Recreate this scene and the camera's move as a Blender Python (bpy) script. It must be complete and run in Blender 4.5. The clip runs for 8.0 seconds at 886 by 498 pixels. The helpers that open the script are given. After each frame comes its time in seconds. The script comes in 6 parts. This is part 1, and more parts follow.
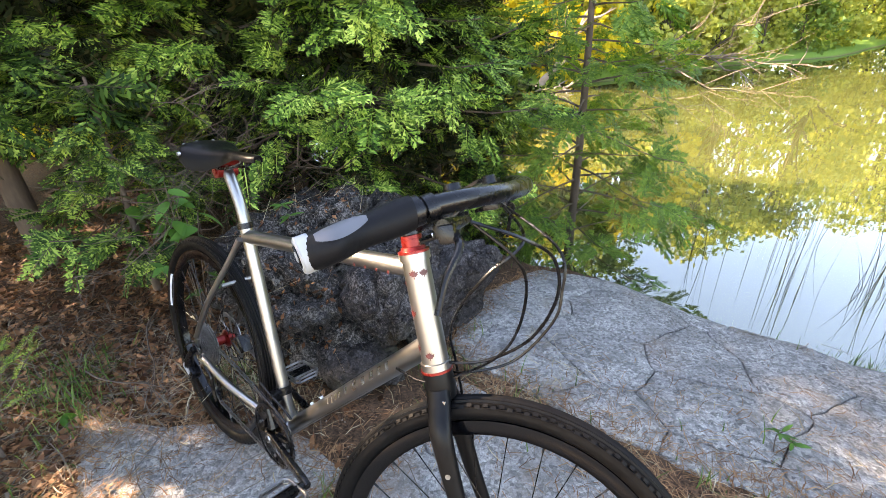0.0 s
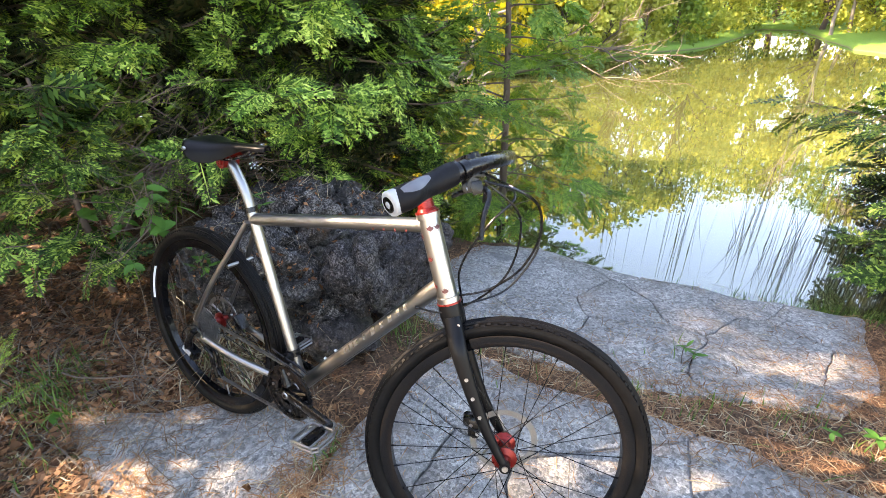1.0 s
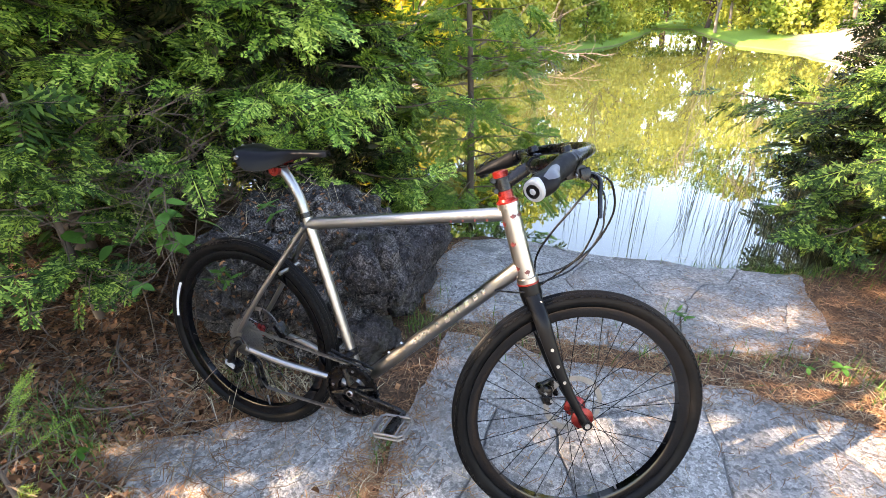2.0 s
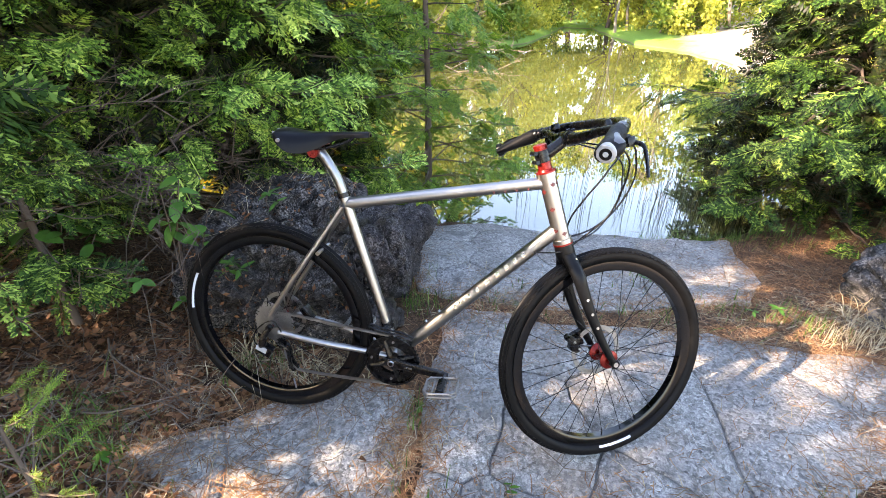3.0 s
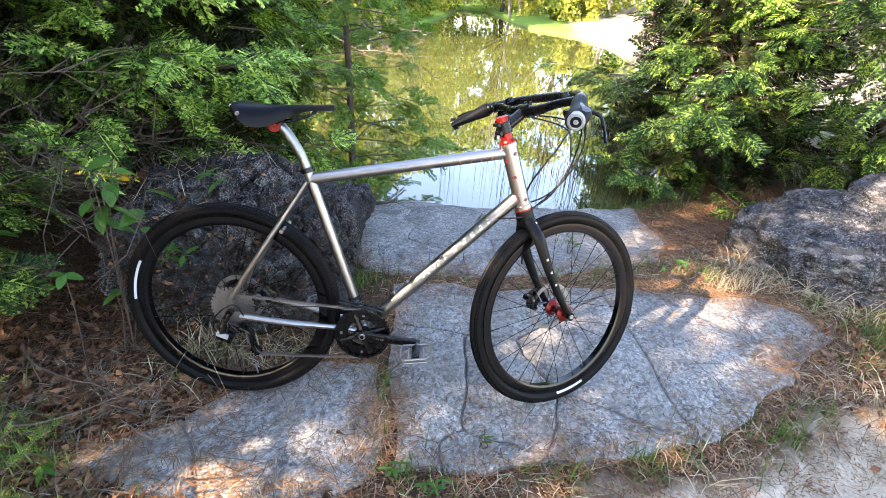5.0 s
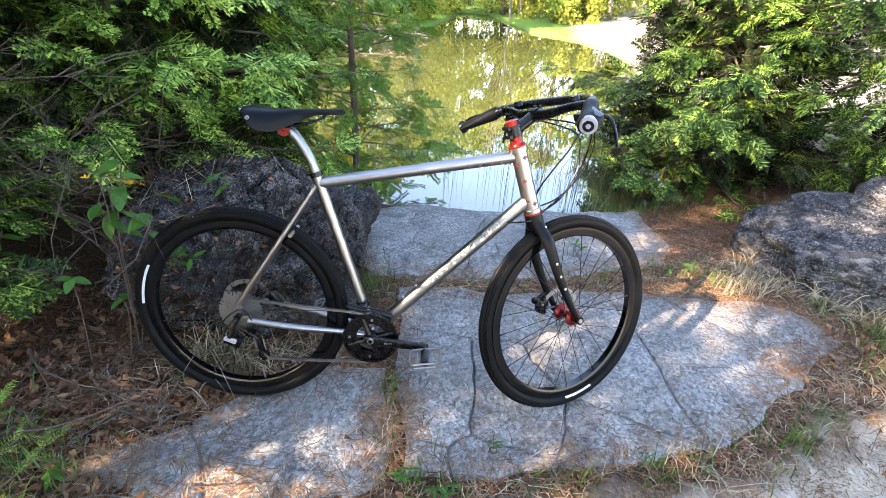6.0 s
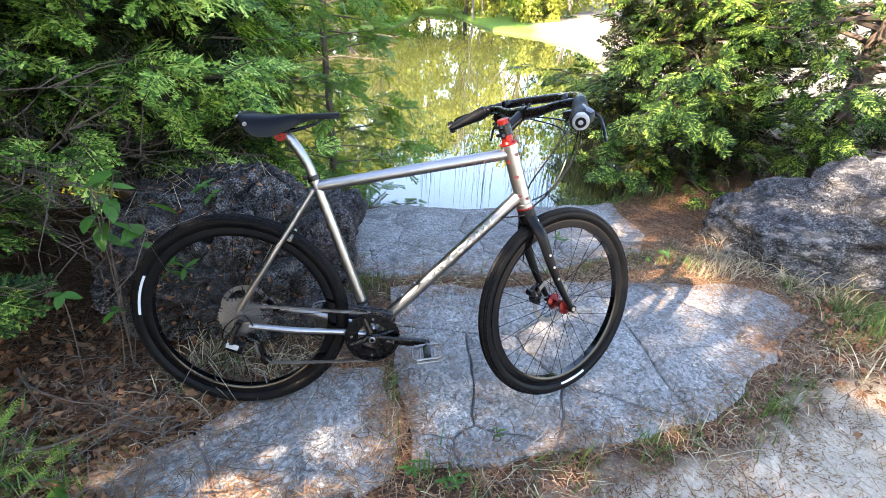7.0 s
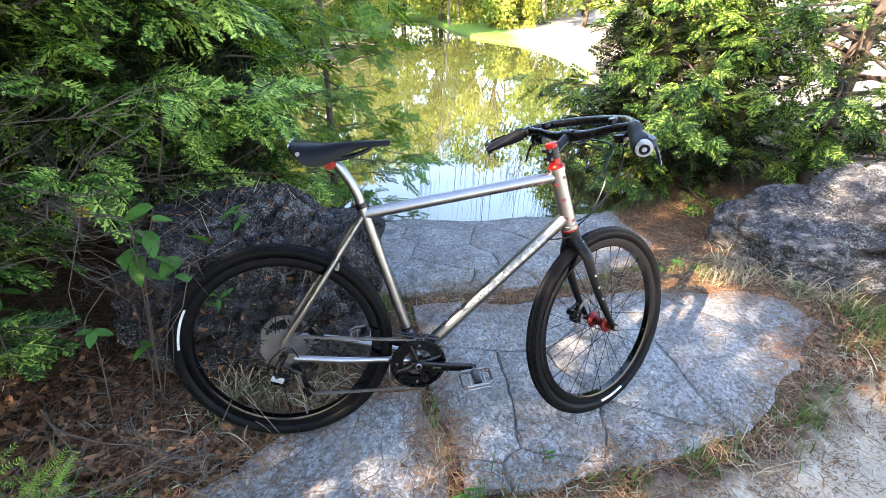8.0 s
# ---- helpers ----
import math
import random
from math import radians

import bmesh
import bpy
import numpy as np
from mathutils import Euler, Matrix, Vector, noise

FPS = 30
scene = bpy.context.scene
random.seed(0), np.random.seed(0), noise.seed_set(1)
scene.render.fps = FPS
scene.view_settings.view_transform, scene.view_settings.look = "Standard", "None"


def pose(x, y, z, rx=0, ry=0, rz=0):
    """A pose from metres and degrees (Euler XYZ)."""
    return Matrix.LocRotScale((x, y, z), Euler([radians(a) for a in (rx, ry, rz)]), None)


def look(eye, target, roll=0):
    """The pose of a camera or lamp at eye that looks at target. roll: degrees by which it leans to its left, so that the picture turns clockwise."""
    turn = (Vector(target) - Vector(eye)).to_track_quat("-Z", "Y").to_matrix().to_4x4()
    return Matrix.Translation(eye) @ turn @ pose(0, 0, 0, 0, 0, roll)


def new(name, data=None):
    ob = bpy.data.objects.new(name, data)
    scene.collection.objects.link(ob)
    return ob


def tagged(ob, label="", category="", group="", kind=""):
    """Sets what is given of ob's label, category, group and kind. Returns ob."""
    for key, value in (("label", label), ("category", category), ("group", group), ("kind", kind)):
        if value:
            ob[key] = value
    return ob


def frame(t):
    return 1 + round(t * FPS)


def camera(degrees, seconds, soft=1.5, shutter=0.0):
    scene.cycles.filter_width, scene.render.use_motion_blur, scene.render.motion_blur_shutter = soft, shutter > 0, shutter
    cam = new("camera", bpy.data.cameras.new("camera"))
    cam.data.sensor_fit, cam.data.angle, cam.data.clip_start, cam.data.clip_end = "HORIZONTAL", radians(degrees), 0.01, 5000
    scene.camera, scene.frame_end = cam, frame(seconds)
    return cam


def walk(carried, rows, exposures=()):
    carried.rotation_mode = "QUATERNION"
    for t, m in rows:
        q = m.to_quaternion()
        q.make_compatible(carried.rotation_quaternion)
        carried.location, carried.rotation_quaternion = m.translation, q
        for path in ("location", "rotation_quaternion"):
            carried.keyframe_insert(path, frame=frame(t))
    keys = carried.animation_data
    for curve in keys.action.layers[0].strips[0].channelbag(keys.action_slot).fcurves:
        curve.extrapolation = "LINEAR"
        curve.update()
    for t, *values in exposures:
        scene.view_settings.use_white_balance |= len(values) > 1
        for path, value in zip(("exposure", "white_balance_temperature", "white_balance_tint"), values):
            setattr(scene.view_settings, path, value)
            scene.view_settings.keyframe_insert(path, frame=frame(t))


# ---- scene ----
cam = camera(87.4, 8.0, soft=0.6)
METRES, EYE, TILT, LEAN, TURN = 1.609, 1.2227, 0.0, 0.0, 41.87
ROWS = [
    (0.0, 0.0, 0.0, 0.0, -0.66, -27.41, 1.28),
    (0.5, -0.0324, -0.097, 0.0127, -6.04, -28.28, 0.96),
    (1.0, -0.1155, -0.1349, 0.0294, -11.36, -28.45, 0.58),
    (1.5, -0.2327, -0.1261, 0.0413, -16.3, -28.36, 0.83),
    (3.0, -0.5443, -0.1164, 0.034, -31.02, -28.73, -0.84),
    (3.5, -0.6514, -0.0813, 0.0247, -36.1, -29.55, -1.97),
    (4.0, -0.6581, -0.091, 0.024, -40.54, -30.25, -3.16),
    (4.5, -0.6563, -0.0875, 0.0234, -42.52, -30.4, -3.64),
    (6.0, -0.6626, -0.0702, 0.0234, -42.44, -29.98, -3.53),
    (6.5, -0.6805, -0.054, 0.0269, -44.1, -29.99, -2.68),
    (7.0, -0.7129, -0.0539, 0.0279, -46.74, -29.75, -2.93),
    (7.5, -0.7802, -0.0292, 0.0433, -48.54, -29.31, -2.87),
    (8.0, -0.7806, 0.0598, 0.0504, -49.85, -29.05, -2.9),
]
walk(cam, [(t, pose(0, 0, EYE, TILT, LEAN, TURN) @ pose(METRES * x, METRES * y, METRES * z, 90 + pitch, roll, yaw)) for t, x, y, z, yaw, pitch, roll in ROWS],
     exposures=[(0.0, 3.77, 8700, 21), (1.5, 3.68, 8350, 21), (3.5, 3.60, 7850, 21), (8.0, 3.56, 7200, 18)])

# ---- world and sun ----
SUN_DIR = Vector((-0.72, -0.45, 0.52)).normalized()      # towards the sun
world = bpy.data.worlds.new("world")
scene.world = world
world.use_nodes = True
wn = world.node_tree.nodes
sky = wn.new("ShaderNodeTexSky")
sky.sky_type, sky.sun_disc = "NISHITA", False
sky.sun_elevation = math.asin(SUN_DIR.z)
sky.dust_density, sky.ozone_density = 0.5, 2.0
sky.sun_rotation = math.atan2(SUN_DIR.x, SUN_DIR.y)
wn["Background"].inputs["Strength"].default_value = 0.15
world.node_tree.links.new(sky.outputs[0], wn["Background"].inputs["Color"])
sun = new("sun", bpy.data.lights.new("sun", "SUN"))
sun.data.energy, sun.data.angle, sun.data.color = 3.6, radians(0.55), (1.0, 0.90, 0.75)
sun.matrix_world = look(SUN_DIR * 30, (0, 0, 0))


# ---- materials ----
class Nodes:
    """A small wrapper round a node tree."""

    def __init__(self, name):
        self.mat = bpy.data.materials.new(name)
        self.mat.use_nodes = True
        self.tree = self.mat.node_tree
        self.bsdf = self.tree.nodes["Principled BSDF"]
        self.out = self.tree.nodes["Material Output"]

    def add(self, kind, **values):
        n = self.tree.nodes.new(kind)
        for k, v in values.items():
            n.inputs[k].default_value = v
        return n

    def link(self, a, b):
        self.tree.links.new(a, b)

    def coords(self, world_space=False):
        if world_space:
            return self.add("ShaderNodeNewGeometry").outputs["Position"]
        return self.add("ShaderNodeTexCoord").outputs["Object"]

    def noise(self, scale, detail=4.0, rough=0.55, world_space=False, stretch=None):
        n = self.add("ShaderNodeTexNoise", Scale=scale, Detail=detail, Roughness=rough)
        c = self.coords(world_space)
        if stretch:
            m = self.add("ShaderNodeMapping")
            m.inputs["Scale"].default_value = stretch
            self.link(c, m.inputs["Vector"])
            c = m.outputs[0]
        self.link(c, n.inputs["Vector"])
        return n.outputs["Fac"]

    def ramp(self, fac, stops):
        r = self.add("ShaderNodeValToRGB")
        el = r.color_ramp.elements
        while len(el) < len(stops):
            el.new(0.5)
        for e, (p, c) in zip(el, stops):
            e.position, e.color = p, (*c, 1)
        self.link(fac, r.inputs[0])
        return r.outputs[0]

    def mix(self, fac, a, b, blend="MIX"):
        m = self.add("ShaderNodeMix")
        m.data_type, m.blend_type = "RGBA", blend
        for s, v in ((m.inputs[0], fac), (m.inputs[6], a), (m.inputs[7], b)):
            if isinstance(v, bpy.types.NodeSocket):
                self.link(v, s)
            elif isinstance(v, tuple):
                s.default_value = (*v, 1)
            else:
                s.default_value = v
        return m.outputs[2]

    def math(self, op, a, b=0.0, clamp=False):
        m = self.add("ShaderNodeMath")
        m.operation, m.use_clamp = op, clamp
        for s, v in ((m.inputs[0], a), (m.inputs[1], b)):
            if isinstance(v, bpy.types.NodeSocket):
                self.link(v, s)
            else:
                s.default_value = v
        return m.outputs[0]

    def bump(self, height, strength=0.4, distance=0.01):
        b = self.add("ShaderNodeBump", Strength=strength, Distance=distance)
        self.link(height, b.inputs["Height"])
        self.link(b.outputs[0], self.bsdf.inputs["Normal"])

    def set(self, colour=None, rough=None, metal=None, **more):
        for key, v in (("Base Color", colour), ("Roughness", rough), ("Metallic", metal), *more.items()):
            if v is None:
                continue
            if isinstance(v, bpy.types.NodeSocket):
                self.link(v, self.bsdf.inputs[key])
            else:
                self.bsdf.inputs[key].default_value = (*v, 1) if isinstance(v, tuple) else v
        return self.mat


def plain(name, a, b, scale=40, rough=(0.4, 0.6), metal=0.0, bump=0.0, stretch=None, wear=0.35, **more):
    """Two close tones mixed by noise, with the roughness following."""
    n = Nodes(name)
    f = n.noise(scale, 5, stretch=stretch)
    big = n.noise(scale * 0.12, 3)
    col = n.mix(f, a, b)
    col = n.mix(n.ramp(big, [(0.35, (0, 0, 0)), (0.7, (wear, wear, wear))]), col, tuple(0.5 * c for c in a))
    r = n.ramp(f, [(0.3, (rough[0],) * 3), (0.7, (rough[1],) * 3)])
    if bump:
        n.bump(f, bump, 0.003)
    return n.set(col, r, metal, **more)


def leaf_material(name, tones, scale=3.0, glow=0.35, rough=0.5):
    """Foliage: tones by noise at two scales and by leaf, lit from both sides."""
    n = Nodes(name)
    g = n.add("ShaderNodeNewGeometry").outputs["Random Per Island"]
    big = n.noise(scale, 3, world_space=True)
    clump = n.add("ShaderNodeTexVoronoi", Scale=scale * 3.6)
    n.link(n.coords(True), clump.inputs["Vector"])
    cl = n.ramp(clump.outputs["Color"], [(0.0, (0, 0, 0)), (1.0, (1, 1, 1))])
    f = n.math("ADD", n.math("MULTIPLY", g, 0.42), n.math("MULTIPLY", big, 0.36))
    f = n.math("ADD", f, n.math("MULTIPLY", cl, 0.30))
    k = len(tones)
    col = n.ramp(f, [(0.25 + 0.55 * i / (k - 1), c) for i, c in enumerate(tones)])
    n.set(col, rough, **{"Specular IOR Level": 0.12})
    tr = n.add("ShaderNodeBsdfTranslucent")
    warm = n.mix(1.0, col, (1.0, 0.95, 0.45), "MULTIPLY")
    bright = n.mix(1.0, warm, (1.25, 1.3, 1.0), "MULTIPLY")
    n.link(bright, tr.inputs["Color"])
    ms = n.add("ShaderNodeMixShader")
    ms.inputs[0].default_value = glow
    n.link(n.bsdf.outputs[0], ms.inputs[1])
    n.link(tr.outputs[0], ms.inputs[2])
    n.link(ms.outputs[0], n.out.inputs["Surface"])
    return n.mat


def ground_material():
    n = Nodes("ground")
    xyz = n.add("ShaderNodeSeparateXYZ")
    n.link(n.coords(True), xyz.inputs[0])
    x, y, z = xyz.outputs
    fine = n.noise(90, 6, 0.7, True)
    mid = n.noise(14, 5, 0.6, True)
    broad = n.noise(1.6, 4, 0.6, True)
    litter = n.mix(n.ramp(fine, [(0.40, (0, 0, 0)), (0.66, (1, 1, 1))]), (0.018, 0.010, 0.006), (0.14, 0.078, 0.043))
    litter = n.mix(n.ramp(mid, [(0.45, (0, 0, 0)), (0.7, (0.7, 0.7, 0.7))]), litter, (0.055, 0.032, 0.019))
    sand = n.mix(n.ramp(fine, [(0.3, (0, 0, 0)), (0.7, (1, 1, 1))]), (0.28, 0.22, 0.158), (0.58, 0.48, 0.365))
    sand = n.mix(n.ramp(broad, [(0.4, (0, 0, 0)), (0.7, (0.5, 0.5, 0.5))]), sand, (0.30, 0.23, 0.165))
    lawn = n.mix(fine, (0.07, 0.14, 0.02), (0.16, 0.26, 0.045))
    mud = n.mix(mid, (0.09, 0.075, 0.04), (0.15, 0.13, 0.07))
    wob = n.math("MULTIPLY", n.math("SUBTRACT", broad, 0.5), 0.9)
    # the trodden path runs along the near side
    path = n.math("SUBTRACT", n.math("ADD", n.math("MULTIPLY", x, 0.32), wob), n.math("SUBTRACT", y, 0.05))
    path = n.ramp(n.math("ADD", path, 0.5), [(0.45, (0, 0, 0)), (0.62, (1, 1, 1))])
    col = n.mix(path, litter, sand)
    far = n.ramp(n.math("MULTIPLY", n.math("ADD", y, wob), 0.1), [(0.42, (0, 0, 0)), (0.6, (1, 1, 1))])
    col = n.mix(far, col, lawn)
    pale = n.mix(fine, (0.17, 0.145, 0.115), (0.29, 0.25, 0.20))
    right = n.ramp(n.math("MULTIPLY", n.math("ADD", n.math("SUBTRACT", x, n.math("MULTIPLY", y, 0.12)), n.math("MULTIPLY", wob, 2.0)), 0.2), [(0.42, (0, 0, 0)), (0.6, (1, 1, 1))])
    col = n.mix(n.math("MULTIPLY", right, far), col, pale)
    wet = n.ramp(n.math("ADD", n.math("MULTIPLY", n.math("ADD", z, 0.30), 4.0), 0.0), [(0.12, (1, 1, 1)), (0.3, (0, 0, 0))])
    col = n.mix(wet, col, mud)
    n.bump(n.math("ADD", n.math("MULTIPLY", fine, 0.6), mid), 0.8, 0.02)
    return n.set(col, 0.92, **{"Specular IOR Level": 0.15})


def stone_material(name, dark, mid, light, scale=18.0, bump=0.6, moss=None, pits=False, spread=0.09, cracks=False, strata=False):
    n = Nodes(name)
    fine = n.noise(scale * 7, 7, 0.7, True)
    m = n.noise(scale, 6, 0.65, True)
    broad = n.noise(scale * 0.14, 4, 0.6, True)
    f = n.math("ADD", n.math("MULTIPLY", fine, 0.68), n.math("MULTIPLY", m, 0.32))
    col = n.ramp(f, [(0.5 - spread, dark), (0.5, mid), (0.5 + spread, light)])
    col = n.mix(n.ramp(broad, [(0.42, (0, 0, 0)), (0.62, (0.6, 0.6, 0.6))]), col, tuple(0.62 * c for c in mid))
    sp = n.add("ShaderNodeTexVoronoi", Scale=scale * 4.5)
    n.link(n.coords(True), sp.inputs["Vector"])
    speck = n.ramp(sp.outputs["Distance"], [(0.1, (0.7, 0.7, 0.7)), (0.2, (0, 0, 0))])
    col = n.mix(n.math("MULTIPLY", speck, n.ramp(m, [(0.5, (0, 0, 0)), (0.62, (1, 1, 1))])), col, tuple(min(1, 1.35 * c) for c in light))
    rnd = n.add("ShaderNodeObjectInfo").outputs["Random"]
    col = n.mix(n.math("MULTIPLY", rnd, 0.3), col, tuple(0.7 * c for c in mid))
    if moss:
        col = n.mix(n.ramp(n.noise(4, 5, 0.6, True), [(0.55, (0, 0, 0)), (0.7, (0.8, 0.8, 0.8))]), col, moss)
    if strata:
        # weathered bands and pale lichen
        band = n.noise(5.0, 5, 0.65, True, (1, 1, 3.2))
        col = n.mix(n.ramp(band, [(0.53, (0, 0, 0)), (0.66, (0.55, 0.55, 0.55))]), col, (0.21, 0.185, 0.165))
        lichen = n.noise(26, 4, 0.6, True, (1, 1, 1.6))
        col = n.mix(n.ramp(lichen, [(0.63, (0, 0, 0)), (0.70, (0.5, 0.5, 0.5))]), col, (0.26, 0.25, 0.23))
        chips = n.add("ShaderNodeTexVoronoi", Scale=30.0)
        squash = n.add("ShaderNodeMapping")
        squash.inputs["Scale"].default_value = (1, 1, 2.6)
        n.link(n.coords(True), squash.inputs["Vector"])
        n.link(squash.outputs[0], chips.inputs["Vector"])
        tone = n.ramp(chips.outputs["Color"], [(0.1, (0.45, 0.45, 0.46)), (0.6, (1.0, 1.0, 1.0)), (0.95, (1.9, 1.86, 1.78))])
        col = n.mix(0.8, col, tone, "MULTIPLY")
        f = n.math("ADD", n.math("MULTIPLY", f, 1.2), n.math("ADD", n.math("MULTIPLY", band, 0.8), n.math("MULTIPLY", chips.outputs["Distance"], -0.7)))
    if cracks:
        # pebbly grain, hairline cracks, lichen and rusty needle stains
        peb = n.add("ShaderNodeTexVoronoi", Scale=95.0)
        n.link(n.coords(True), peb.inputs["Vector"])
        pc = n.ramp(peb.outputs["Color"], [(0.15, (0.50, 0.50, 0.50)), (0.5, (0.92, 0.92, 0.92)), (0.9, (1.35, 1.34, 1.31))])
        col = n.mix(0.9, col, pc, "MULTIPLY")
        f = n.math("ADD", f, n.math("MULTIPLY", peb.outputs["Distance"], -0.5))
        cv = n.add("ShaderNodeTexVoronoi", Scale=4.6)
        cv.feature = "DISTANCE_TO_EDGE"
        wv = n.add("ShaderNodeVectorMath")
        wv.operation = "ADD"
        n.link(n.coords(True), wv.inputs[0])
        n.link(n.mix(1.0, n.noise(9, 5, 0.7, True), (0.22, 0.30, 0.0), "MULTIPLY"), wv.inputs[1])
        n.link(wv.outputs[0], cv.inputs["Vector"])
        line = n.ramp(cv.outputs["Distance"], [(0.004, (1, 1, 1)), (0.018, (0, 0, 0))])
        line = n.math("MULTIPLY", line, n.ramp(n.noise(2.6, 2, 0.5, True), [(0.47, (0, 0, 0)), (0.56, (0.6, 0.6, 0.6))]))
        col = n.mix(line, col, (0.055, 0.052, 0.048))
        f = n.math("SUBTRACT", f, n.math("MULTIPLY", line, 0.6))
        col = n.mix(n.ramp(n.noise(3.1, 6, 0.75, True), [(0.52, (0, 0, 0)), (0.66, (0.6, 0.6, 0.6))]), col, (0.20, 0.155, 0.12))
        col = n.mix(n.ramp(n.noise(7.5, 6, 0.8, True), [(0.54, (0, 0, 0)), (0.64, (0.5, 0.5, 0.5))]), col, (0.10, 0.098, 0.094))
    if pits:
        warp = n.noise(30, 3, 0.6, True)
        pv = n.add("ShaderNodeTexVoronoi", Scale=38.0)
        pv.feature = "SMOOTH_F1"
        mv = n.add("ShaderNodeVectorMath")
        mv.operation = "ADD"
        n.link(n.coords(True), mv.inputs[0])
        n.link(n.mix(1.0, warp, (0.05, 0.05, 0.05), "MULTIPLY"), mv.inputs[1])
        n.link(mv.outputs[0], pv.inputs["Vector"])
        deep = n.ramp(pv.outputs["Distance"], [(0.18, (0, 0, 0)), (0.42, (1, 1, 1))])
        n.bump(n.math("ADD", n.math("MULTIPLY", f, 0.4), n.math("MULTIPLY", deep, -1.0)), bump, 0.03)
    else:
        n.bump(f, bump, 0.012)
    return n.set(col, 0.9, **{"Specular IOR Level": 0.2})


def water_material():
    n = Nodes("water")
    w = n.noise(5.0, 3, 0.5, True, (1, 1.6, 1))
    v = n.noise(0.7, 2, 0.5, True)
    n.bump(n.math("ADD", n.math("MULTIPLY", w, 0.35), v), 0.018, 0.05)
    col = n.mix(v, (0.040, 0.046, 0.014), (0.068, 0.072, 0.024))
    return n.set(col, 0.004, 0.0, **{"IOR": 2.05, "Specular IOR Level": 0.5})


GROUND = ground_material()
PAVING = stone_material("paving_stone", (0.092, 0.089, 0.083), (0.285, 0.277, 0.260), (0.50, 0.485, 0.45), 30, 1.0, spread=0.12, cracks=True)
MORTAR = stone_material("mortar", (0.075, 0.073, 0.068), (0.15, 0.147, 0.14), (0.24, 0.235, 0.22), 25, 0.6)
ROCK_DARK = stone_material("porous_rock", (0.006, 0.0055, 0.005), (0.034, 0.031, 0.029), (0.20, 0.185, 0.175), 20, 1.0, (0.042, 0.026, 0.016), True, 0.082)
ROCK_BLOCK = stone_material("dark_block_rock", (0.006, 0.005, 0.005), (0.030, 0.026, 0.026), (0.15, 0.136, 0.13), 18, 1.0, (0.030, 0.028, 0.015), True, 0.10)
ROCK_PALE = stone_material("pale_rock", (0.008, 0.0085, 0.0095), (0.040, 0.041, 0.044), (0.17, 0.166, 0.16), 15, 1.0, None, False, 0.09, strata=True)
WATER = water_material()
BARK = plain("bark", (0.045, 0.032, 0.024), (0.125, 0.094, 0.072), 60, (0.8, 0.95), bump=0.8, stretch=(1, 1, 0.2), **{"Specular IOR Level": 0.15})
DEADWOOD = plain("dead_wood", (0.12, 0.092, 0.068), (0.29, 0.235, 0.18), 50, (0.8, 0.95), bump=0.5)
# Leaf-to-leaf variation, widened to put dark gaps and sunlit sprays into the colour.
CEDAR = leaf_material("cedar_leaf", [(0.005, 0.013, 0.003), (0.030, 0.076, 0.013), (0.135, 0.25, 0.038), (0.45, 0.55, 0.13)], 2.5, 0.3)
# Darker copy of the cedar leaf, with the trees' shade put into its colour.
CEDAR_SHADED = leaf_material("cedar_leaf_shaded", [(0.003, 0.009, 0.0025), (0.013, 0.035, 0.007), (0.050, 0.100, 0.017), (0.26, 0.35, 0.065)], 2.5, 0.22)
# Near-black leaf for crown interiors: their shade is put into the colour.
CEDAR_INNER_SHADE = leaf_material("cedar_leaf_inner_shade", [(0.002, 0.004, 0.0015), (0.005, 0.010, 0.003), (0.014, 0.020, 0.006), (0.04, 0.032, 0.012)], 2.5, 0.08)
HEMLOCK = leaf_material("soft_needle", [(0.030, 0.075, 0.014), (0.085, 0.165, 0.028), (0.19, 0.29, 0.055)], 3.0, 0.4)
SPRING = leaf_material("spring_leaf", [(0.14, 0.17, 0.03), (0.28, 0.30, 0.06), (0.42, 0.41, 0.10)], 0.5, 0.4)
GOLD = leaf_material("golden_leaf", [(0.36, 0.28, 0.02), (0.52, 0.42, 0.03), (0.62, 0.54, 0.07)], 0.5, 0.4)
WOODS = leaf_material("woods_leaf", [(0.06, 0.10, 0.02), (0.11, 0.17, 0.03), (0.20, 0.25, 0.04)], 0.5, 0.35)
BROAD = leaf_material("broad_leaf", [(0.022, 0.066, 0.012), (0.044, 0.118, 0.021), (0.075, 0.17, 0.032)], 6, 0.25, 0.4)
GRASS = leaf_material("grass_blade", [(0.022, 0.058, 0.010), (0.050, 0.110, 0.022), (0.13, 0.17, 0.055)], 5, 0.3)
STRAW = leaf_material("dry_straw", [(0.12, 0.085, 0.05), (0.27, 0.21, 0.13), (0.46, 0.39, 0.27)], 8, 0.12, 0.7)
NEEDLES = leaf_material("fallen_needles", [(0.075, 0.036, 0.018), (0.17, 0.085, 0.042), (0.33, 0.19, 0.10)], 9, 0.1, 0.7)
DEADLEAF = leaf_material("fallen_leaf", [(0.017, 0.007, 0.0035), (0.092, 0.038, 0.016), (0.27, 0.135, 0.065)], 9, 0.1, 0.6)
TWIG = plain("dead_twig", (0.05, 0.036, 0.025), (0.19, 0.145, 0.10), 50, (0.8, 0.95), bump=0.5)
REED = leaf_material("reed_stem", [(0.007, 0.007, 0.004), (0.024, 0.024, 0.010), (0.14, 0.115, 0.05)], 9, 0.15)

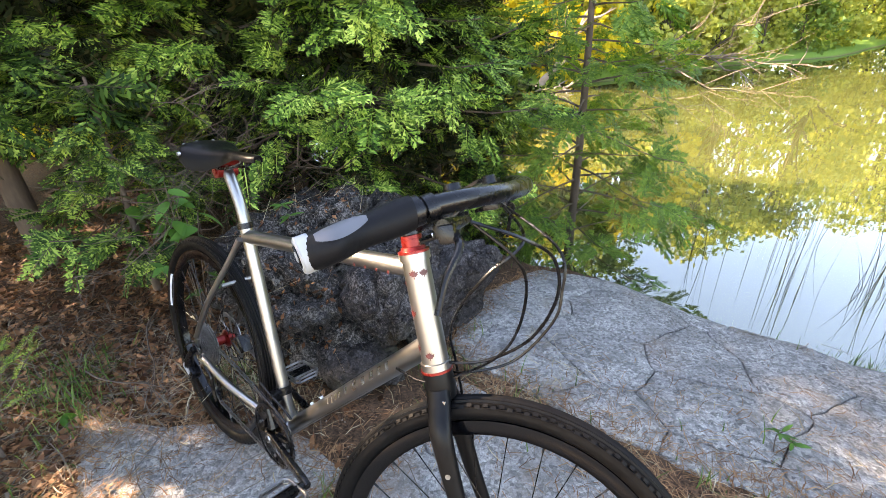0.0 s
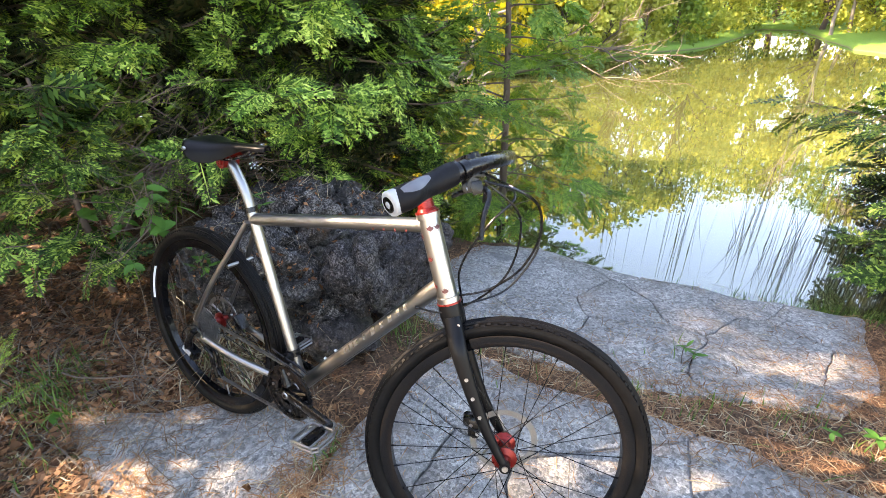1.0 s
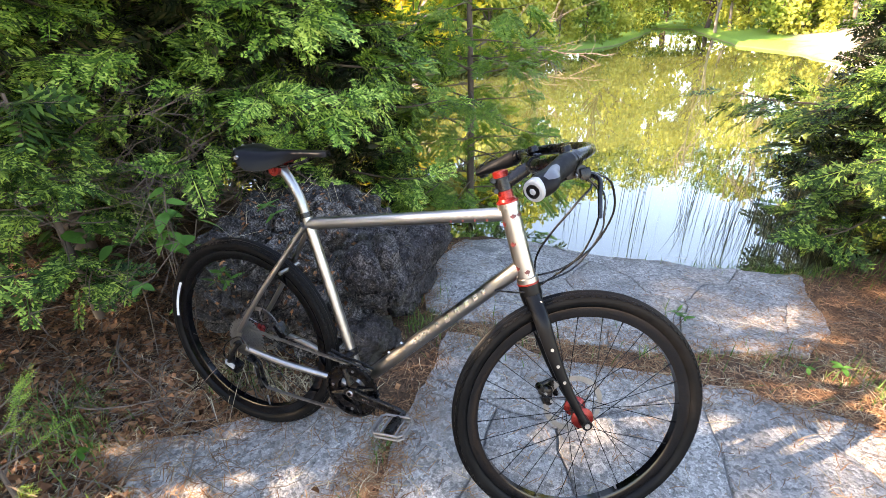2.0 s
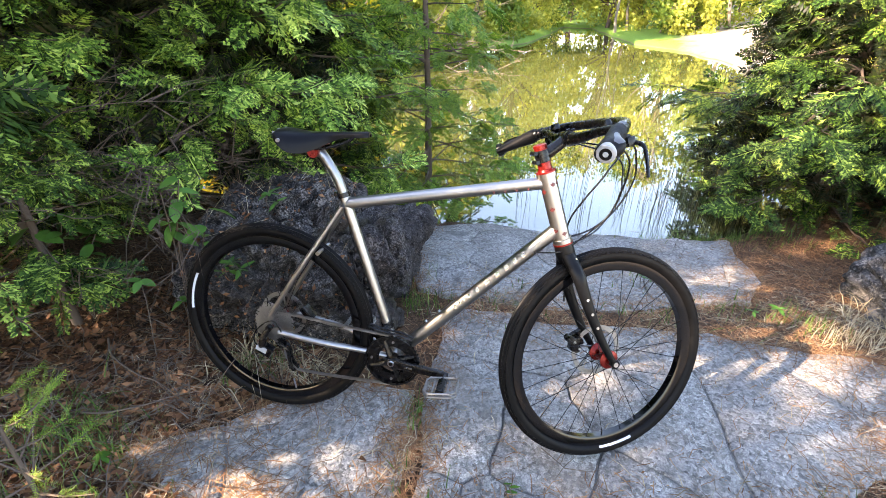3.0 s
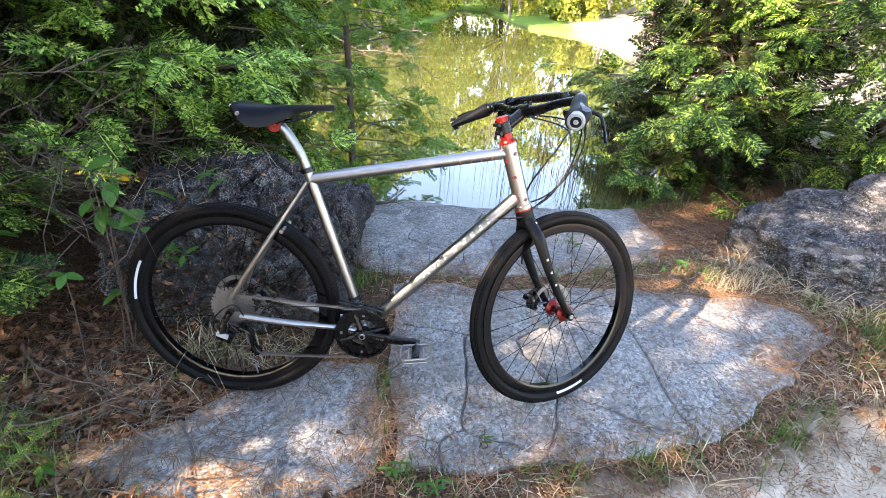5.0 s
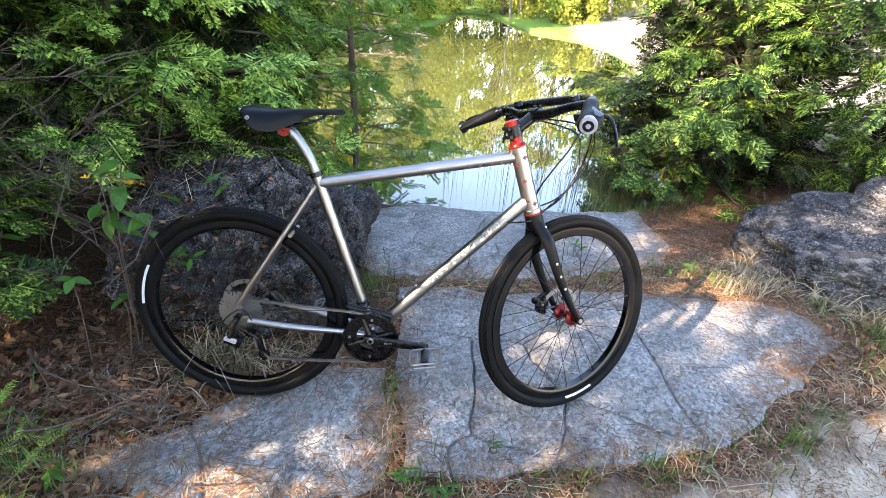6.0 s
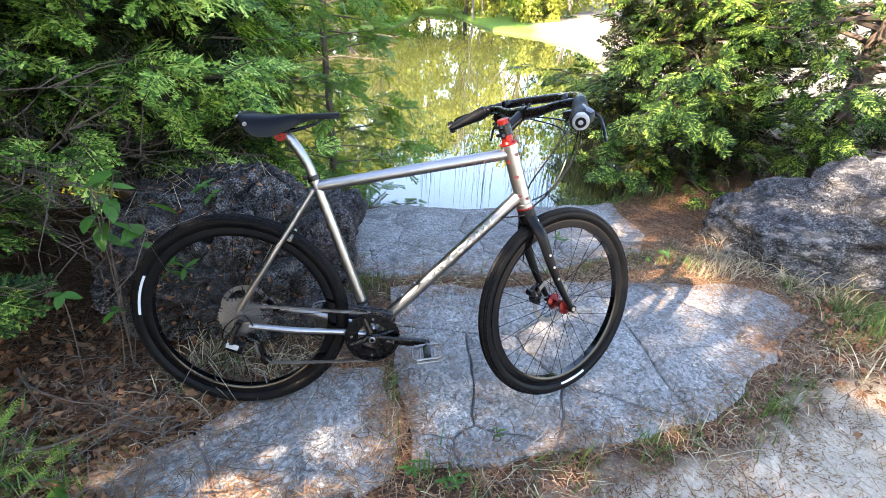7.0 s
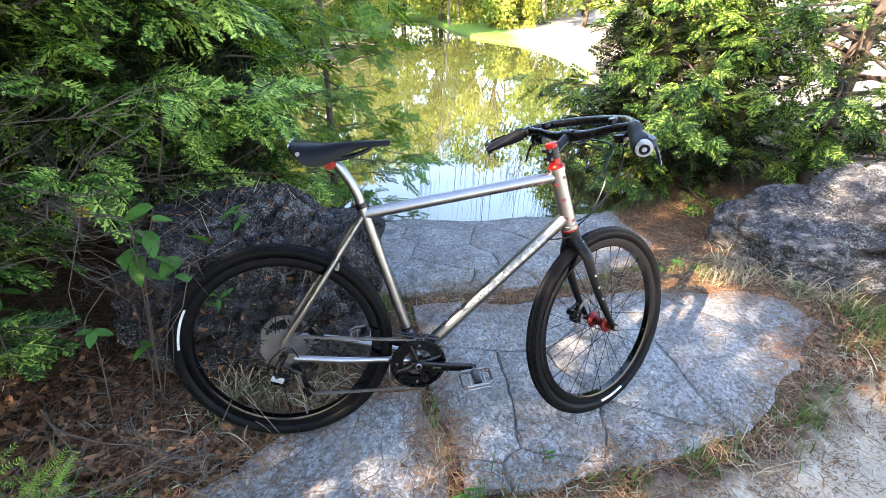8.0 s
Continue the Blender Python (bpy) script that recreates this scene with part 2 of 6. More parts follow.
TITANIUM = plain("brushed_titanium", (0.225, 0.219, 0.211), (0.245, 0.239, 0.231), 26, (0.31, 0.34), 1.0, wear=0.06)
BLACK = plain("satin_black", (0.0012, 0.0012, 0.0015), (0.0022, 0.0022, 0.0028), 60, (0.22, 0.32), **{"Specular IOR Level": 0.25})
MATTE = plain("matt_carbon", (0.0014, 0.0016, 0.002), (0.0028, 0.003, 0.0036), 30, (0.34, 0.42), **{"Specular IOR Level": 0.12})
RUBBER = plain("tyre_rubber", (0.0012, 0.0012, 0.0015), (0.0065, 0.0062, 0.006), 70, (0.36, 0.50), bump=0.3, **{"Specular IOR Level": 0.07})
GRIP = plain("grip_rubber", (0.002, 0.002, 0.0024), (0.004, 0.004, 0.0048), 120, (0.5, 0.65), bump=0.2, **{"Specular IOR Level": 0.12})
GREY = plain("grey_plastic", (0.050, 0.052, 0.060), (0.070, 0.073, 0.082), 60, (0.4, 0.55))
WHITE = plain("pale_plastic", (0.22, 0.225, 0.225), (0.29, 0.29, 0.29), 60, (0.35, 0.5))
REDMETAL = plain("red_anodised", (0.13, 0.006, 0.004), (0.18, 0.010, 0.007), 80, (0.25, 0.36), 0.6)
REDPAINT = plain("red_decal", (0.042, 0.003, 0.003), (0.060, 0.004, 0.004), 80, (0.4, 0.5))
STEEL = plain("steel", (0.34, 0.34, 0.35), (0.40, 0.40, 0.40), 40, (0.25, 0.36), 1.0, wear=0.15)
CHAINSTEEL = plain("oily_chain_steel", (0.15, 0.147, 0.145), (0.28, 0.275, 0.27), 200, (0.35, 0.5), 1.0)
LEATHER = plain("black_leather", (0.0012, 0.0012, 0.0016), (0.0024, 0.0024, 0.003), 140, (0.28, 0.38), bump=0.06, **{"Specular IOR Level": 0.10})
RIM = plain("black_rim", (0.0012, 0.0013, 0.0018), (0.0022, 0.0024, 0.003), 50, (0.10, 0.16), **{"Specular IOR Level": 0.28})
REFLECT = plain("reflective_strip", (0.40, 0.41, 0.42), (0.48, 0.49, 0.50), 90, (0.3, 0.45))
PALEPRINT = plain("pale_print", (0.40, 0.39, 0.375), (0.50, 0.49, 0.47), 90, (0.10, 0.18), 0.9)


# ---- mesh helpers ----
def link_mesh(name, me, material, parent=None, label="", smooth=True):
    ob = new(name, me)
    if material:
        me.materials.append(material)
    if smooth:
        me.shade_smooth()
    if parent:
        ob.parent = parent
    if label:
        ob["label"] = label
    return ob


def part(name, bm, material, parent=None, label="", smooth=True, sharp=35):
    """Links a bmesh as one mesh object under a thing or a part."""
    me = bpy.data.meshes.new(name)
    bmesh.ops.recalc_face_normals(bm, faces=bm.faces)
    if smooth:
        for e in bm.edges:
            if len(e.link_faces) == 2 and e.calc_face_angle(0) > radians(sharp):
                e.smooth = False
    bm.to_mesh(me)
    bm.free()
    return link_mesh(name, me, material, parent, label, smooth)


def soup(name, verts, faces, material, parent=None, label="", smooth=False):
    """A mesh from arrays of vertices and of triangles or quads."""
    verts, faces = np.asarray(verts, np.float32), np.asarray(faces, np.int32)
    me = bpy.data.meshes.new(name)
    k = faces.shape[1]
    me.vertices.add(len(verts))
    me.vertices.foreach_set("co", verts.ravel())
    me.loops.add(faces.size)
    me.loops.foreach_set("vertex_index", faces.ravel())
    me.polygons.add(len(faces))
    me.polygons.foreach_set("loop_start", np.arange(0, faces.size, k, dtype=np.int32))
    me.update(calc_edges=True)
    me.validate()
    return link_mesh(name, me, material, parent, label, smooth)


def tube(bm, pts, radius, seg=12, cap=True):
    """A round tube along a line of points; radius: one number or one for each point."""
    pts = [Vector(p) for p in pts]
    rad = [float(r) for r in radius] if isinstance(radius, (list, tuple)) else [radius] * len(pts)
    side, rings = None, []
    for i, p in enumerate(pts):
        d = (pts[min(i + 1, len(pts) - 1)] - pts[max(i - 1, 0)]).normalized()
        if side is None:
            side = d.orthogonal().normalized()
        side = (side - d * side.dot(d)).normalized()
        up = d.cross(side)
        rings.append([bm.verts.new(p + rad[i] * (math.cos(a) * side + math.sin(a) * up)) for a in (2 * math.pi * k / seg for k in range(seg))])
    for a, b in zip(rings, rings[1:]):
        for k in range(seg):
            bm.faces.new((a[k], a[(k + 1) % seg], b[(k + 1) % seg], b[k]))
    if cap:
        bm.faces.new(rings[0][::-1])
        bm.faces.new(rings[-1])
    return bm


def tubes(*lines):
    bm = bmesh.new()
    for pts, r, seg in lines:
        tube(bm, pts, r, seg)
    return bm


def curve(pts, n=8):
    """A smooth line through the points (Catmull-Rom)."""
    p = [Vector(q) for q in pts]
    p = [2 * p[0] - p[1], *p, 2 * p[-1] - p[-2]]
    out = []
    for a, b, c, d in zip(p, p[1:], p[2:], p[3:]):
        for k in range(n):
            t = k / n
            out.append(0.5 * (2 * b + (c - a) * t + (2 * a - 5 * b + 4 * c - d) * t * t + (3 * b - a - 3 * c + d) * t ** 3))
    return out + [p[-2]]


def lathe(bm, profile, seg=48, centre=(0, 0, 0), closed=True):
    """Turns (radius, offset) points round the y axis; a closed profile gives a ring."""
    c = Vector(centre)
    rings = []
    for k in range(seg):
        a = 2 * math.pi * k / seg
        rings.append([bm.verts.new(c + Vector((r * math.cos(a), o, r * math.sin(a)))) for r, o in profile])
    m = len(profile)
    for k in range(seg):
        a, b = rings[k], rings[(k + 1) % seg]
        for i in range(m if closed else m - 1):
            j = (i + 1) % m
            bm.faces.new((a[i], a[j], b[j], b[i]))
    return bm


def disc_y(bm, r0, r1, y0, y1, seg=32, centre=(0, 0, 0)):
    return lathe(bm, [(r0, y0), (r1, y0), (r1, y1), (r0, y1)], seg, centre)


def gear(bm, inner, outer, teeth, y0, y1, centre=(0, 0, 0), depth=0.004):
    c = Vector(centre)
    n = teeth * 4
    rings = []
    for k in range(n):
        a = 2 * math.pi * k / n
        r = outer - (depth if k % 4 in (0, 1) else 0.0)
        rings.append([bm.verts.new(c + Vector((q * math.cos(a), o, q * math.sin(a)))) for q, o in ((inner, y0), (r, y0), (r, y1), (inner, y1))])
    for k in range(n):
        a, b = rings[k], rings[(k + 1) % n]
        for i in range(4):
            bm.faces.new((a[i], a[(i + 1) % 4], b[(i + 1) % 4], b[i]))
    return bm


def block(bm, size, m=Matrix(), bevel=0.0):
    g = bmesh.ops.create_cube(bm, size=1.0, matrix=m @ Matrix.Diagonal((*size, 1)))
    if bevel:
        es = list({e for v in g["verts"] for e in v.link_edges})
        bmesh.ops.bevel(bm, geom=es, offset=bevel, segments=2, affect="EDGES", profile=0.7)
    return bm


def loft(bm, rings, cap=True):
    rows = [[bm.verts.new(p) for p in ring] for ring in rings]
    n = len(rows[0])
    for a, b in zip(rows, rows[1:]):
        for k in range(n):
            bm.faces.new((a[k], a[(k + 1) % n], b[(k + 1) % n], b[k]))
    if cap:
        bm.faces.new(rows[0][::-1])
        bm.faces.new(rows[-1])
    return bm


def thing(name, m, label, category, group="", kind=""):
    ob = new(name)
    ob.empty_display_size = 0.1
    ob.matrix_world = m
    return tagged(ob, label, category, group, kind)


# ---- ground, pond, paving ----
WATER_Z = -0.27
POND = np.array([(-9, 2.75), (-3.2, 2.55), (-1.2, 2.36), (0.0, 2.50), (0.85, 2.62), (1.6, 3.3), (2.4, 5.2), (3.6, 9.0), (4.6, 14.0), (4.2, 17.5), (2.9, 19.5),
                 (2.6, 23.0), (2.2, 29.0), (0.8, 29.5), (0.1, 24.0), (-0.8, 18.6), (-2.4, 15.6), (-3.3, 13.2), (-4.2, 10.8), (-5.0, 9.1), (-6.4, 8.6), (-9.0, 8.2), (-14.0, 7.6)])


def pond_distance(x, y):
    """Signed distance to the shoreline, below zero in the water."""
    best = np.full(x.shape, 1e9)
    inside = np.zeros(x.shape, bool)
    for (ax, ay), (bx, by) in zip(POND, np.roll(POND, -1, 0)):
        ex, ey = bx - ax, by - ay
        t = np.clip(((x - ax) * ex + (y - ay) * ey) / (ex * ex + ey * ey), 0, 1)
        best = np.minimum(best, np.hypot(x - ax - t * ex, y - ay - t * ey))
        cross = (ay > y) != (by > y)
        inside ^= cross & (x < ex * (y - ay) / (ey if ey else 1e-9) + ax)
    return np.where(inside, -best, best)


def smooth(a, b, v):
    t = np.clip((v - a) / (b - a), 0, 1)
    return t * t * (3 - 2 * t)


def ground_height(x, y):
    x, y = np.asarray(x, float), np.asarray(y, float)
    d = pond_distance(x, y) + 0.05 * np.sin(2.3 * x + 1.7 * y) + 0.03 * np.sin(5.1 * x - 3.0 * y)
    near = 0.005 - 0.135 * smooth(1.05, 2.35, y) - 0.03 * smooth(0.0, -2.0, y)
    near = near + 0.05 * smooth(-1.5, -2.6, x) + 0.06 * smooth(1.2, 2.6, x)
    far = WATER_Z + 0.12 + 0.05 * np.clip(d, 0, 30) + 0.3 * smooth(1.0, 8.0, d)
    land = near + (far - near) * smooth(2.6, 6.0, y)
    bank = WATER_Z - 0.06 + (land - WATER_Z + 0.06) * smooth(0.0, 0.30, d)
    bed = WATER_Z - 0.06 - 0.5 * smooth(0.0, 1.6, -d)
    z = np.where(d > 0, bank, bed)
    return z + 0.008 * np.sin(7.3 * x + 2.0 * np.sin(3.1 * y)) * np.sin(6.1 * y + 1.3)


def gz(x, y):
    return float(ground_height(np.array([x]), np.array([y]))[0])


def axis_steps(spans):
    out = [spans[0][0]]
    for a, b, n in spans:
        out += list(np.linspace(a, b, n + 1)[1:])
    return np.array(out)


SLAB_LEFT = [(-1.66, 0.02), (-1.40, -0.06), (-0.98, -0.05), (-0.82, 0.03), (-0.84, 0.47), (-1.10, 0.47), (-1.40, 0.26)]
SLAB_NEAR = [(-0.77, 0.05), (-0.60, 0.03), (-0.28, 0.08), (0.03, 0.13), (0.34, 0.20), (0.58, 0.38), (0.90, 0.58), (1.08, 0.73), (1.07, 0.90), (0.92, 1.00), (0.36, 1.03), (-0.40, 1.00), (-0.82, 0.98), (-0.80, 0.5)]
SLAB_FAR = [(-1.00, 1.13), (-0.48, 1.09), (0.02, 1.17), (0.32, 1.27), (0.62, 1.38), (0.77, 1.62), (0.79, 1.95), (0.82, 2.26), (0.80, 2.40), (0.10, 2.31), (-0.70, 2.20), (-1.12, 2.08), (-1.16, 1.6)]


def inside(poly, x, y):
    hit = np.zeros(x.shape, bool)
    for (ax, ay), (bx, by) in zip(poly, poly[1:] + poly[:1]):
        hit ^= ((ay > y) != (by > y)) & (x < (bx - ax) * (y - ay) / ((by - ay) or 1e-9) + ax)
    return hit


gx = axis_steps([(-900, -60, 8), (-60, -16, 22), (-16, -4, 40), (-4, 4, 150), (4, 16, 40), (16, 60, 22), (60, 900, 8)])
gy = axis_steps([(-900, -40, 8), (-40, -4, 24), (-4, 5, 160), (5, 32, 90), (32, 80, 16), (80, 900, 8)])
X, Y = np.meshgrid(gx, gy)
rel = np.random.default_rng(3)
Z = ground_height(X, Y) + 0.006 * rel.standard_normal(X.shape) * (np.abs(X) < 5) * (np.abs(Y) < 5)
for outline in (SLAB_LEFT, SLAB_NEAR, SLAB_FAR):
    Z = Z - 0.022 * inside(outline, X, Y)
W = len(gx)
idx = np.arange(len(gx) * len(gy)).reshape(len(gy), W)
quads = np.stack([idx[:-1, :-1], idx[:-1, 1:], idx[1:, 1:], idx[1:, :-1]], -1).reshape(-1, 4)
ground = soup("ground", np.stack([X, Y, Z], -1).reshape(-1, 3), quads, GROUND, smooth=True)
tagged(ground, "brown leaf litter, trodden sandy soil and far lawn", "ground", kind="structure")

bm = bmesh.new()
bmesh.ops.create_grid(bm, x_segments=2, y_segments=2, size=1, matrix=Matrix.Translation((-4, 17, WATER_Z)) @ Matrix.Diagonal((22, 15.2, 1, 1)))
water = part("water", bm, WATER)
tagged(water, "still green pond water mirroring trees and sky", "water", kind="structure")


def clip_poly(poly, p, nrm):
    """The part of a convex or mildly bent polygon on the side where (q - p) . nrm <= 0."""
    out = []
    for a, b in zip(poly, poly[1:] + poly[:1]):
        da, db = (a - p).dot(nrm), (b - p).dot(nrm)
        if da <= 0:
            out.append(a)
        if (da < 0 < db) or (db < 0 < da):
            out.append(a + (b - a) * (da / (da - db)))
    return out


def warp(p):
    """A gentle unevenness of the plan, so that joints and rims run crooked."""
    q = Vector((p.x * 5.0, p.y * 5.0, 1.7))
    r = Vector((p.x * 17.0, p.y * 17.0, 5.1))
    a, b = noise.noise_vector(q), noise.noise_vector(r)
    return Vector((p.x + 0.035 * a.x + 0.013 * b.x, p.y + 0.035 * a.y + 0.013 * b.y))


def pavement(name, outline, seeds, label, lift, joint=0.0045):
    """A bed of mortar with irregular stones set in it, each a piece of its own."""
    poly = [Vector(p) for p in outline]
    cx, cy = np.mean(outline, 0)
    bm = bmesh.new()
    inner = [warp(a.lerp(b, t / 6)) for a, b in zip(poly, poly[1:] + poly[:1]) for t in range(6)]
    inner = [p + (Vector((cx, cy)) - p).normalized() * 0.012 for p in inner]
    top = [bm.verts.new((p.x, p.y, gz(p.x, p.y) + lift - 0.009)) for p in inner]
    low = [bm.verts.new((p.x, p.y, gz(p.x, p.y) - 0.05)) for p in inner]
    bm.faces.new(top)
    for i in range(len(top)):
        j = (i + 1) % len(top)
        bm.faces.new((low[i], low[j], top[j], top[i]))
    bmesh.ops.triangulate(bm, faces=[f for f in bm.faces if len(f.verts) > 4])
    bed = part(name, bm, MORTAR, smooth=False)
    tagged(bed, label, "pavement", kind="structure")
    seeds = [Vector(s) for s in seeds]
    rng = random.Random(len(outline))
    for i, s in enumerate(seeds):
        cell = list(poly)
        for j, q in enumerate(seeds):
            if i != j and cell:
                n = (q - s).normalized()
                cell = clip_poly(cell, s + (q - s) / 2 - n * joint, n)
        if len(cell) < 3:
            continue
        # break the straight sides into slightly crooked ones
        ring = []
        for a, b in zip(cell, cell[1:] + cell[:1]):
            k = max(1, min(9, int((b - a).length / 0.035)))
            ring += [warp(a.lerp(b, t / k)) for t in range(k)]
        c = sum(ring, Vector((0, 0))) / len(ring)
        dz = rng.uniform(-0.002, 0.003)
        z = [gz(p.x, p.y) + lift + dz for p in ring]
        bm = bmesh.new()
        low = [bm.verts.new((p.x, p.y, q - 0.03)) for p, q in zip(ring, z)]
        edge = [bm.verts.new((p.x, p.y, q - 0.004)) for p, q in zip(ring, z)]
        top = [bm.verts.new((*(p + (c - p).normalized() * 0.006), q)) for p, q in zip(ring, z)]
        mid = bm.verts.new((c.x, c.y, gz(c.x, c.y) + lift + dz))
        m = len(ring)
        for k in range(m):
            l = (k + 1) % m
            bm.faces.new((low[k], low[l], edge[l], edge[k]))
            bm.faces.new((edge[k], edge[l], top[l], top[k]))
            bm.faces.new((top[k], top[l], mid))
        part("stone", bm, PAVING, bed, sharp=60)
    return bed


def scatter_seeds(outline, gap, seed, grow=0.0):
    rng = random.Random(seed)
    xs, ys = [p[0] for p in outline], [p[1] for p in outline]
    out = []
    for _ in range(4000):
        p = (rng.uniform(min(xs), max(xs)), rng.uniform(min(ys), max(ys)))
        if all(math.dist(p, q) > gap * (1 + grow * min(1.0, max(0.0, 2 * p[0], 2.2 * (p[1] - 0.35)))) for q in out):
            out.append(p)
    return out


pavement("pavement", SLAB_LEFT, scatter_seeds(SLAB_LEFT, 0.62, 5), "grey flagstones strewn with needles beneath a bicycle", 0.008)
pavement("pavement", SLAB_NEAR, scatter_seeds(SLAB_NEAR, 0.24, 8, 1.5), "weathered grey crazy paving with sun patches", 0.009)
pavement("pavement", SLAB_FAR, scatter_seeds(SLAB_FAR, 0.33, 4), "worn grey stone landing sloping to the pond", 0.012, 0.0026)


# ---- boulders ----
def boulder(name, label, material, centre, size, seed, holes, power=3.0, subdiv=6, yaw=0.0, cracks=0.03, tilt=0.0, hollows=(), strata=0.035):
    """A block worn round, with broken faces, cracks and pits."""
    bm = bmesh.new()
    bmesh.ops.create_icosphere(bm, subdivisions=subdiv, radius=1.0)
    off = Vector((seed * 7.1, seed * 3.3, seed))
    for v in bm.verts:
        p = v.co.copy()
        k = (abs(p.x) ** power + abs(p.y) ** power + abs(p.z) ** power) ** (-1 / power)
        q = Vector((p.x * k * size[0], p.y * k * size[1], p.z * k * size[2]))
        n = p.normalized()
        d = 0.10 * noise.noise(q * 2.2 + off) + 0.05 * noise.noise(q * 5.5 + off)
        cell = noise.voronoi(q * 3.1 + off)[0]
        d -= cracks * max(0.0, 1 - (cell[1] - cell[0]) * 9)
        d += strata * (noise.noise(Vector((q.x * 1.5, q.y * 1.5, q.z * 9)) + off))
        for hx, hz, hw, hh in hollows:
            if q.y < 0:
                e = ((q.x - hx) / hw) ** 2 + ((q.z - hz - 0.05 * noise.noise(q * 9 + off)) / hh) ** 2
                d -= 0.11 * max(0.0, 1 - e) ** 0.5
        d += 0.30 * strata * noise.noise(Vector((q.x * 11, q.y * 11, q.z * 34)) + off)
        d += 0.016 * noise.fractal(q * 12 + off, 0.7, 2.1, 4)
        if holes:
            h = noise.noise(q * 11 + off * 2) + 0.55 * noise.noise(q * 26 + off)
            w = q + 0.02 * noise.noise_vector(q * 14 + off)
            c1, c2 = noise.voronoi(w * 17 + off)[0], noise.voronoi(w * 34 + off)[0]
            soft = 0.45 + 0.9 * noise.noise(q * 3.0 + off)
            d -= holes * max(0.0, min(1.0, (h - 0.05) * 2.2))
            d -= 0.55 * holes * max(0.0, min(1.0, (0.52 - c1[0]) * 3.2)) * max(0.0, min(1.0, soft + 0.3))
            d -= 0.25 * holes * max(0.0, min(1.0, (0.50 - c2[0]) * 3.2)) * max(0.0, min(1.0, soft + 0.5))
        v.co = q + n * d
    ob = part(name, bm, material, sharp=80)
    ob.matrix_world = Matrix.Translation(centre) @ pose(0, 0, 0, 0, tilt, yaw)
    return tagged(ob, label, "boulder")


HOLLOWS = [(-0.34, 0.20, 0.08, 0.042), (-0.10, 0.22, 0.09, 0.045), (-0.24, 0.32, 0.035, 0.022), (-0.02, 0.33, 0.03, 0.02)]
boulder("boulder", "dark pitted boulder with dead leaves in its holes", ROCK_DARK, (-1.54, 0.98, 0.17), (0.44, 0.43, 0.38), 2, 0.062, 3.2, subdiv=7, yaw=10, cracks=0.05)
boulder("boulder", "dark cracked boulder with a flat top", ROCK_BLOCK, (-1.17, 1.00, 0.31), (0.19, 0.24, 0.19), 7, 0.022, 3.0, subdiv=6, yaw=6, cracks=0.05, strata=0.02)
boulder("boulder", "angular dark block at the corner of the boulders", ROCK_BLOCK, (-1.15, 1.25, 0.12), (0.15, 0.26, 0.22), 4, 0.014, 4.0, subdiv=6, yaw=-4, cracks=0.04, strata=0.02)
boulder("boulder", "small round dark stone at the foot of boulders", ROCK_BLOCK, (-1.09, 0.80, 0.07), (0.13, 0.12, 0.12), 9, 0.012, 2.4, subdiv=5, strata=0.02)
boulder("boulder", "pale grey weathered boulder beside the paving", ROCK_PALE, (1.95, 1.31, 0.12), (0.88, 0.46, 0.42), 5, 0.02, 2.7, subdiv=7, yaw=-8, cracks=0.03, tilt=-12, hollows=HOLLOWS, strata=0.045)


# ---- foliage ----
def diamonds(items):
    """Thin leaf shapes from (start, tip, normal side vector) arrays."""
    p, q, s = (np.array(a, float) for a in zip(*items))
    m = p * 0.55 + q * 0.45
    v = np.stack([p, m + s, q, m - s], 1).reshape(-1, 3)
    f = np.arange(len(v)).reshape(-1, 4)
    return v, f


def fern_spray(rng, pairs=8, sub=3):
    """A flat, ferny conifer spray of unit length along x."""
    it = [((0, 0, 0), (1, 0, -0.10), (0, 0.012, 0))]
    for i in range(pairs):
        t = 0.08 + 0.86 * i / pairs
        for sgn in (-1, 1):
            a = sgn * math.radians(rng.uniform(42, 60))
            ln = (0.36 * (1 - 0.70 * t) + 0.05) * rng.uniform(0.75, 1.2)
            d = np.array((math.cos(a), math.sin(a), rng.uniform(-0.25, 0.1)))
            p = np.array((t, 0, -0.10 * t * t))
            side = np.array((-math.sin(a), math.cos(a), 0))
            it.append((p, p + d * ln, side * (0.026 if sub else 0.040)))
            for k in range(sub):
                u = 0.25 + 0.62 * k / sub
                for s2 in (-1, 1):
                    b = a + s2 * math.radians(42)
                    e = np.array((math.cos(b), math.sin(b), rng.uniform(-0.3, 0.2)))
                    it.append((p + d * ln * u, p + d * ln * u + e * ln * 0.42 * (1.15 - u), np.array((-math.sin(b), math.cos(b), 0)) * 0.024))
    return diamonds(it)


def needle_spray(rng, pairs=11):
    """A soft, feathery twig with two rows of needles."""
    it = [((0, 0, 0), (1, 0, -0.15), (0, 0.008, 0))]
    for i in range(pairs):
        t = 0.06 + 0.9 * i / pairs
        for sgn in (-1, 1):
            a = sgn * math.radians(rng.uniform(50, 72))
            ln = 0.20 * (1 - 0.5 * t) * rng.uniform(0.8, 1.2)
            p = np.array((t, 0, -0.15 * t * t))
            d = np.array((math.cos(a), math.sin(a), rng.uniform(-0.3, 0.2)))
            it.append((p, p + d * ln, np.array((-math.sin(a), math.cos(a), 0)) * 0.013))
    return diamonds(it)


def frames_of(axis, up):
    """Turning matrices whose x lies along axis and whose z leans to up."""
    x = axis / np.linalg.norm(axis, axis=1, keepdims=True)
    y = np.cross(up, x)
    y /= np.linalg.norm(y, axis=1, keepdims=True) + 1e-9
    return np.stack([x, y, np.cross(x, y)], -1)


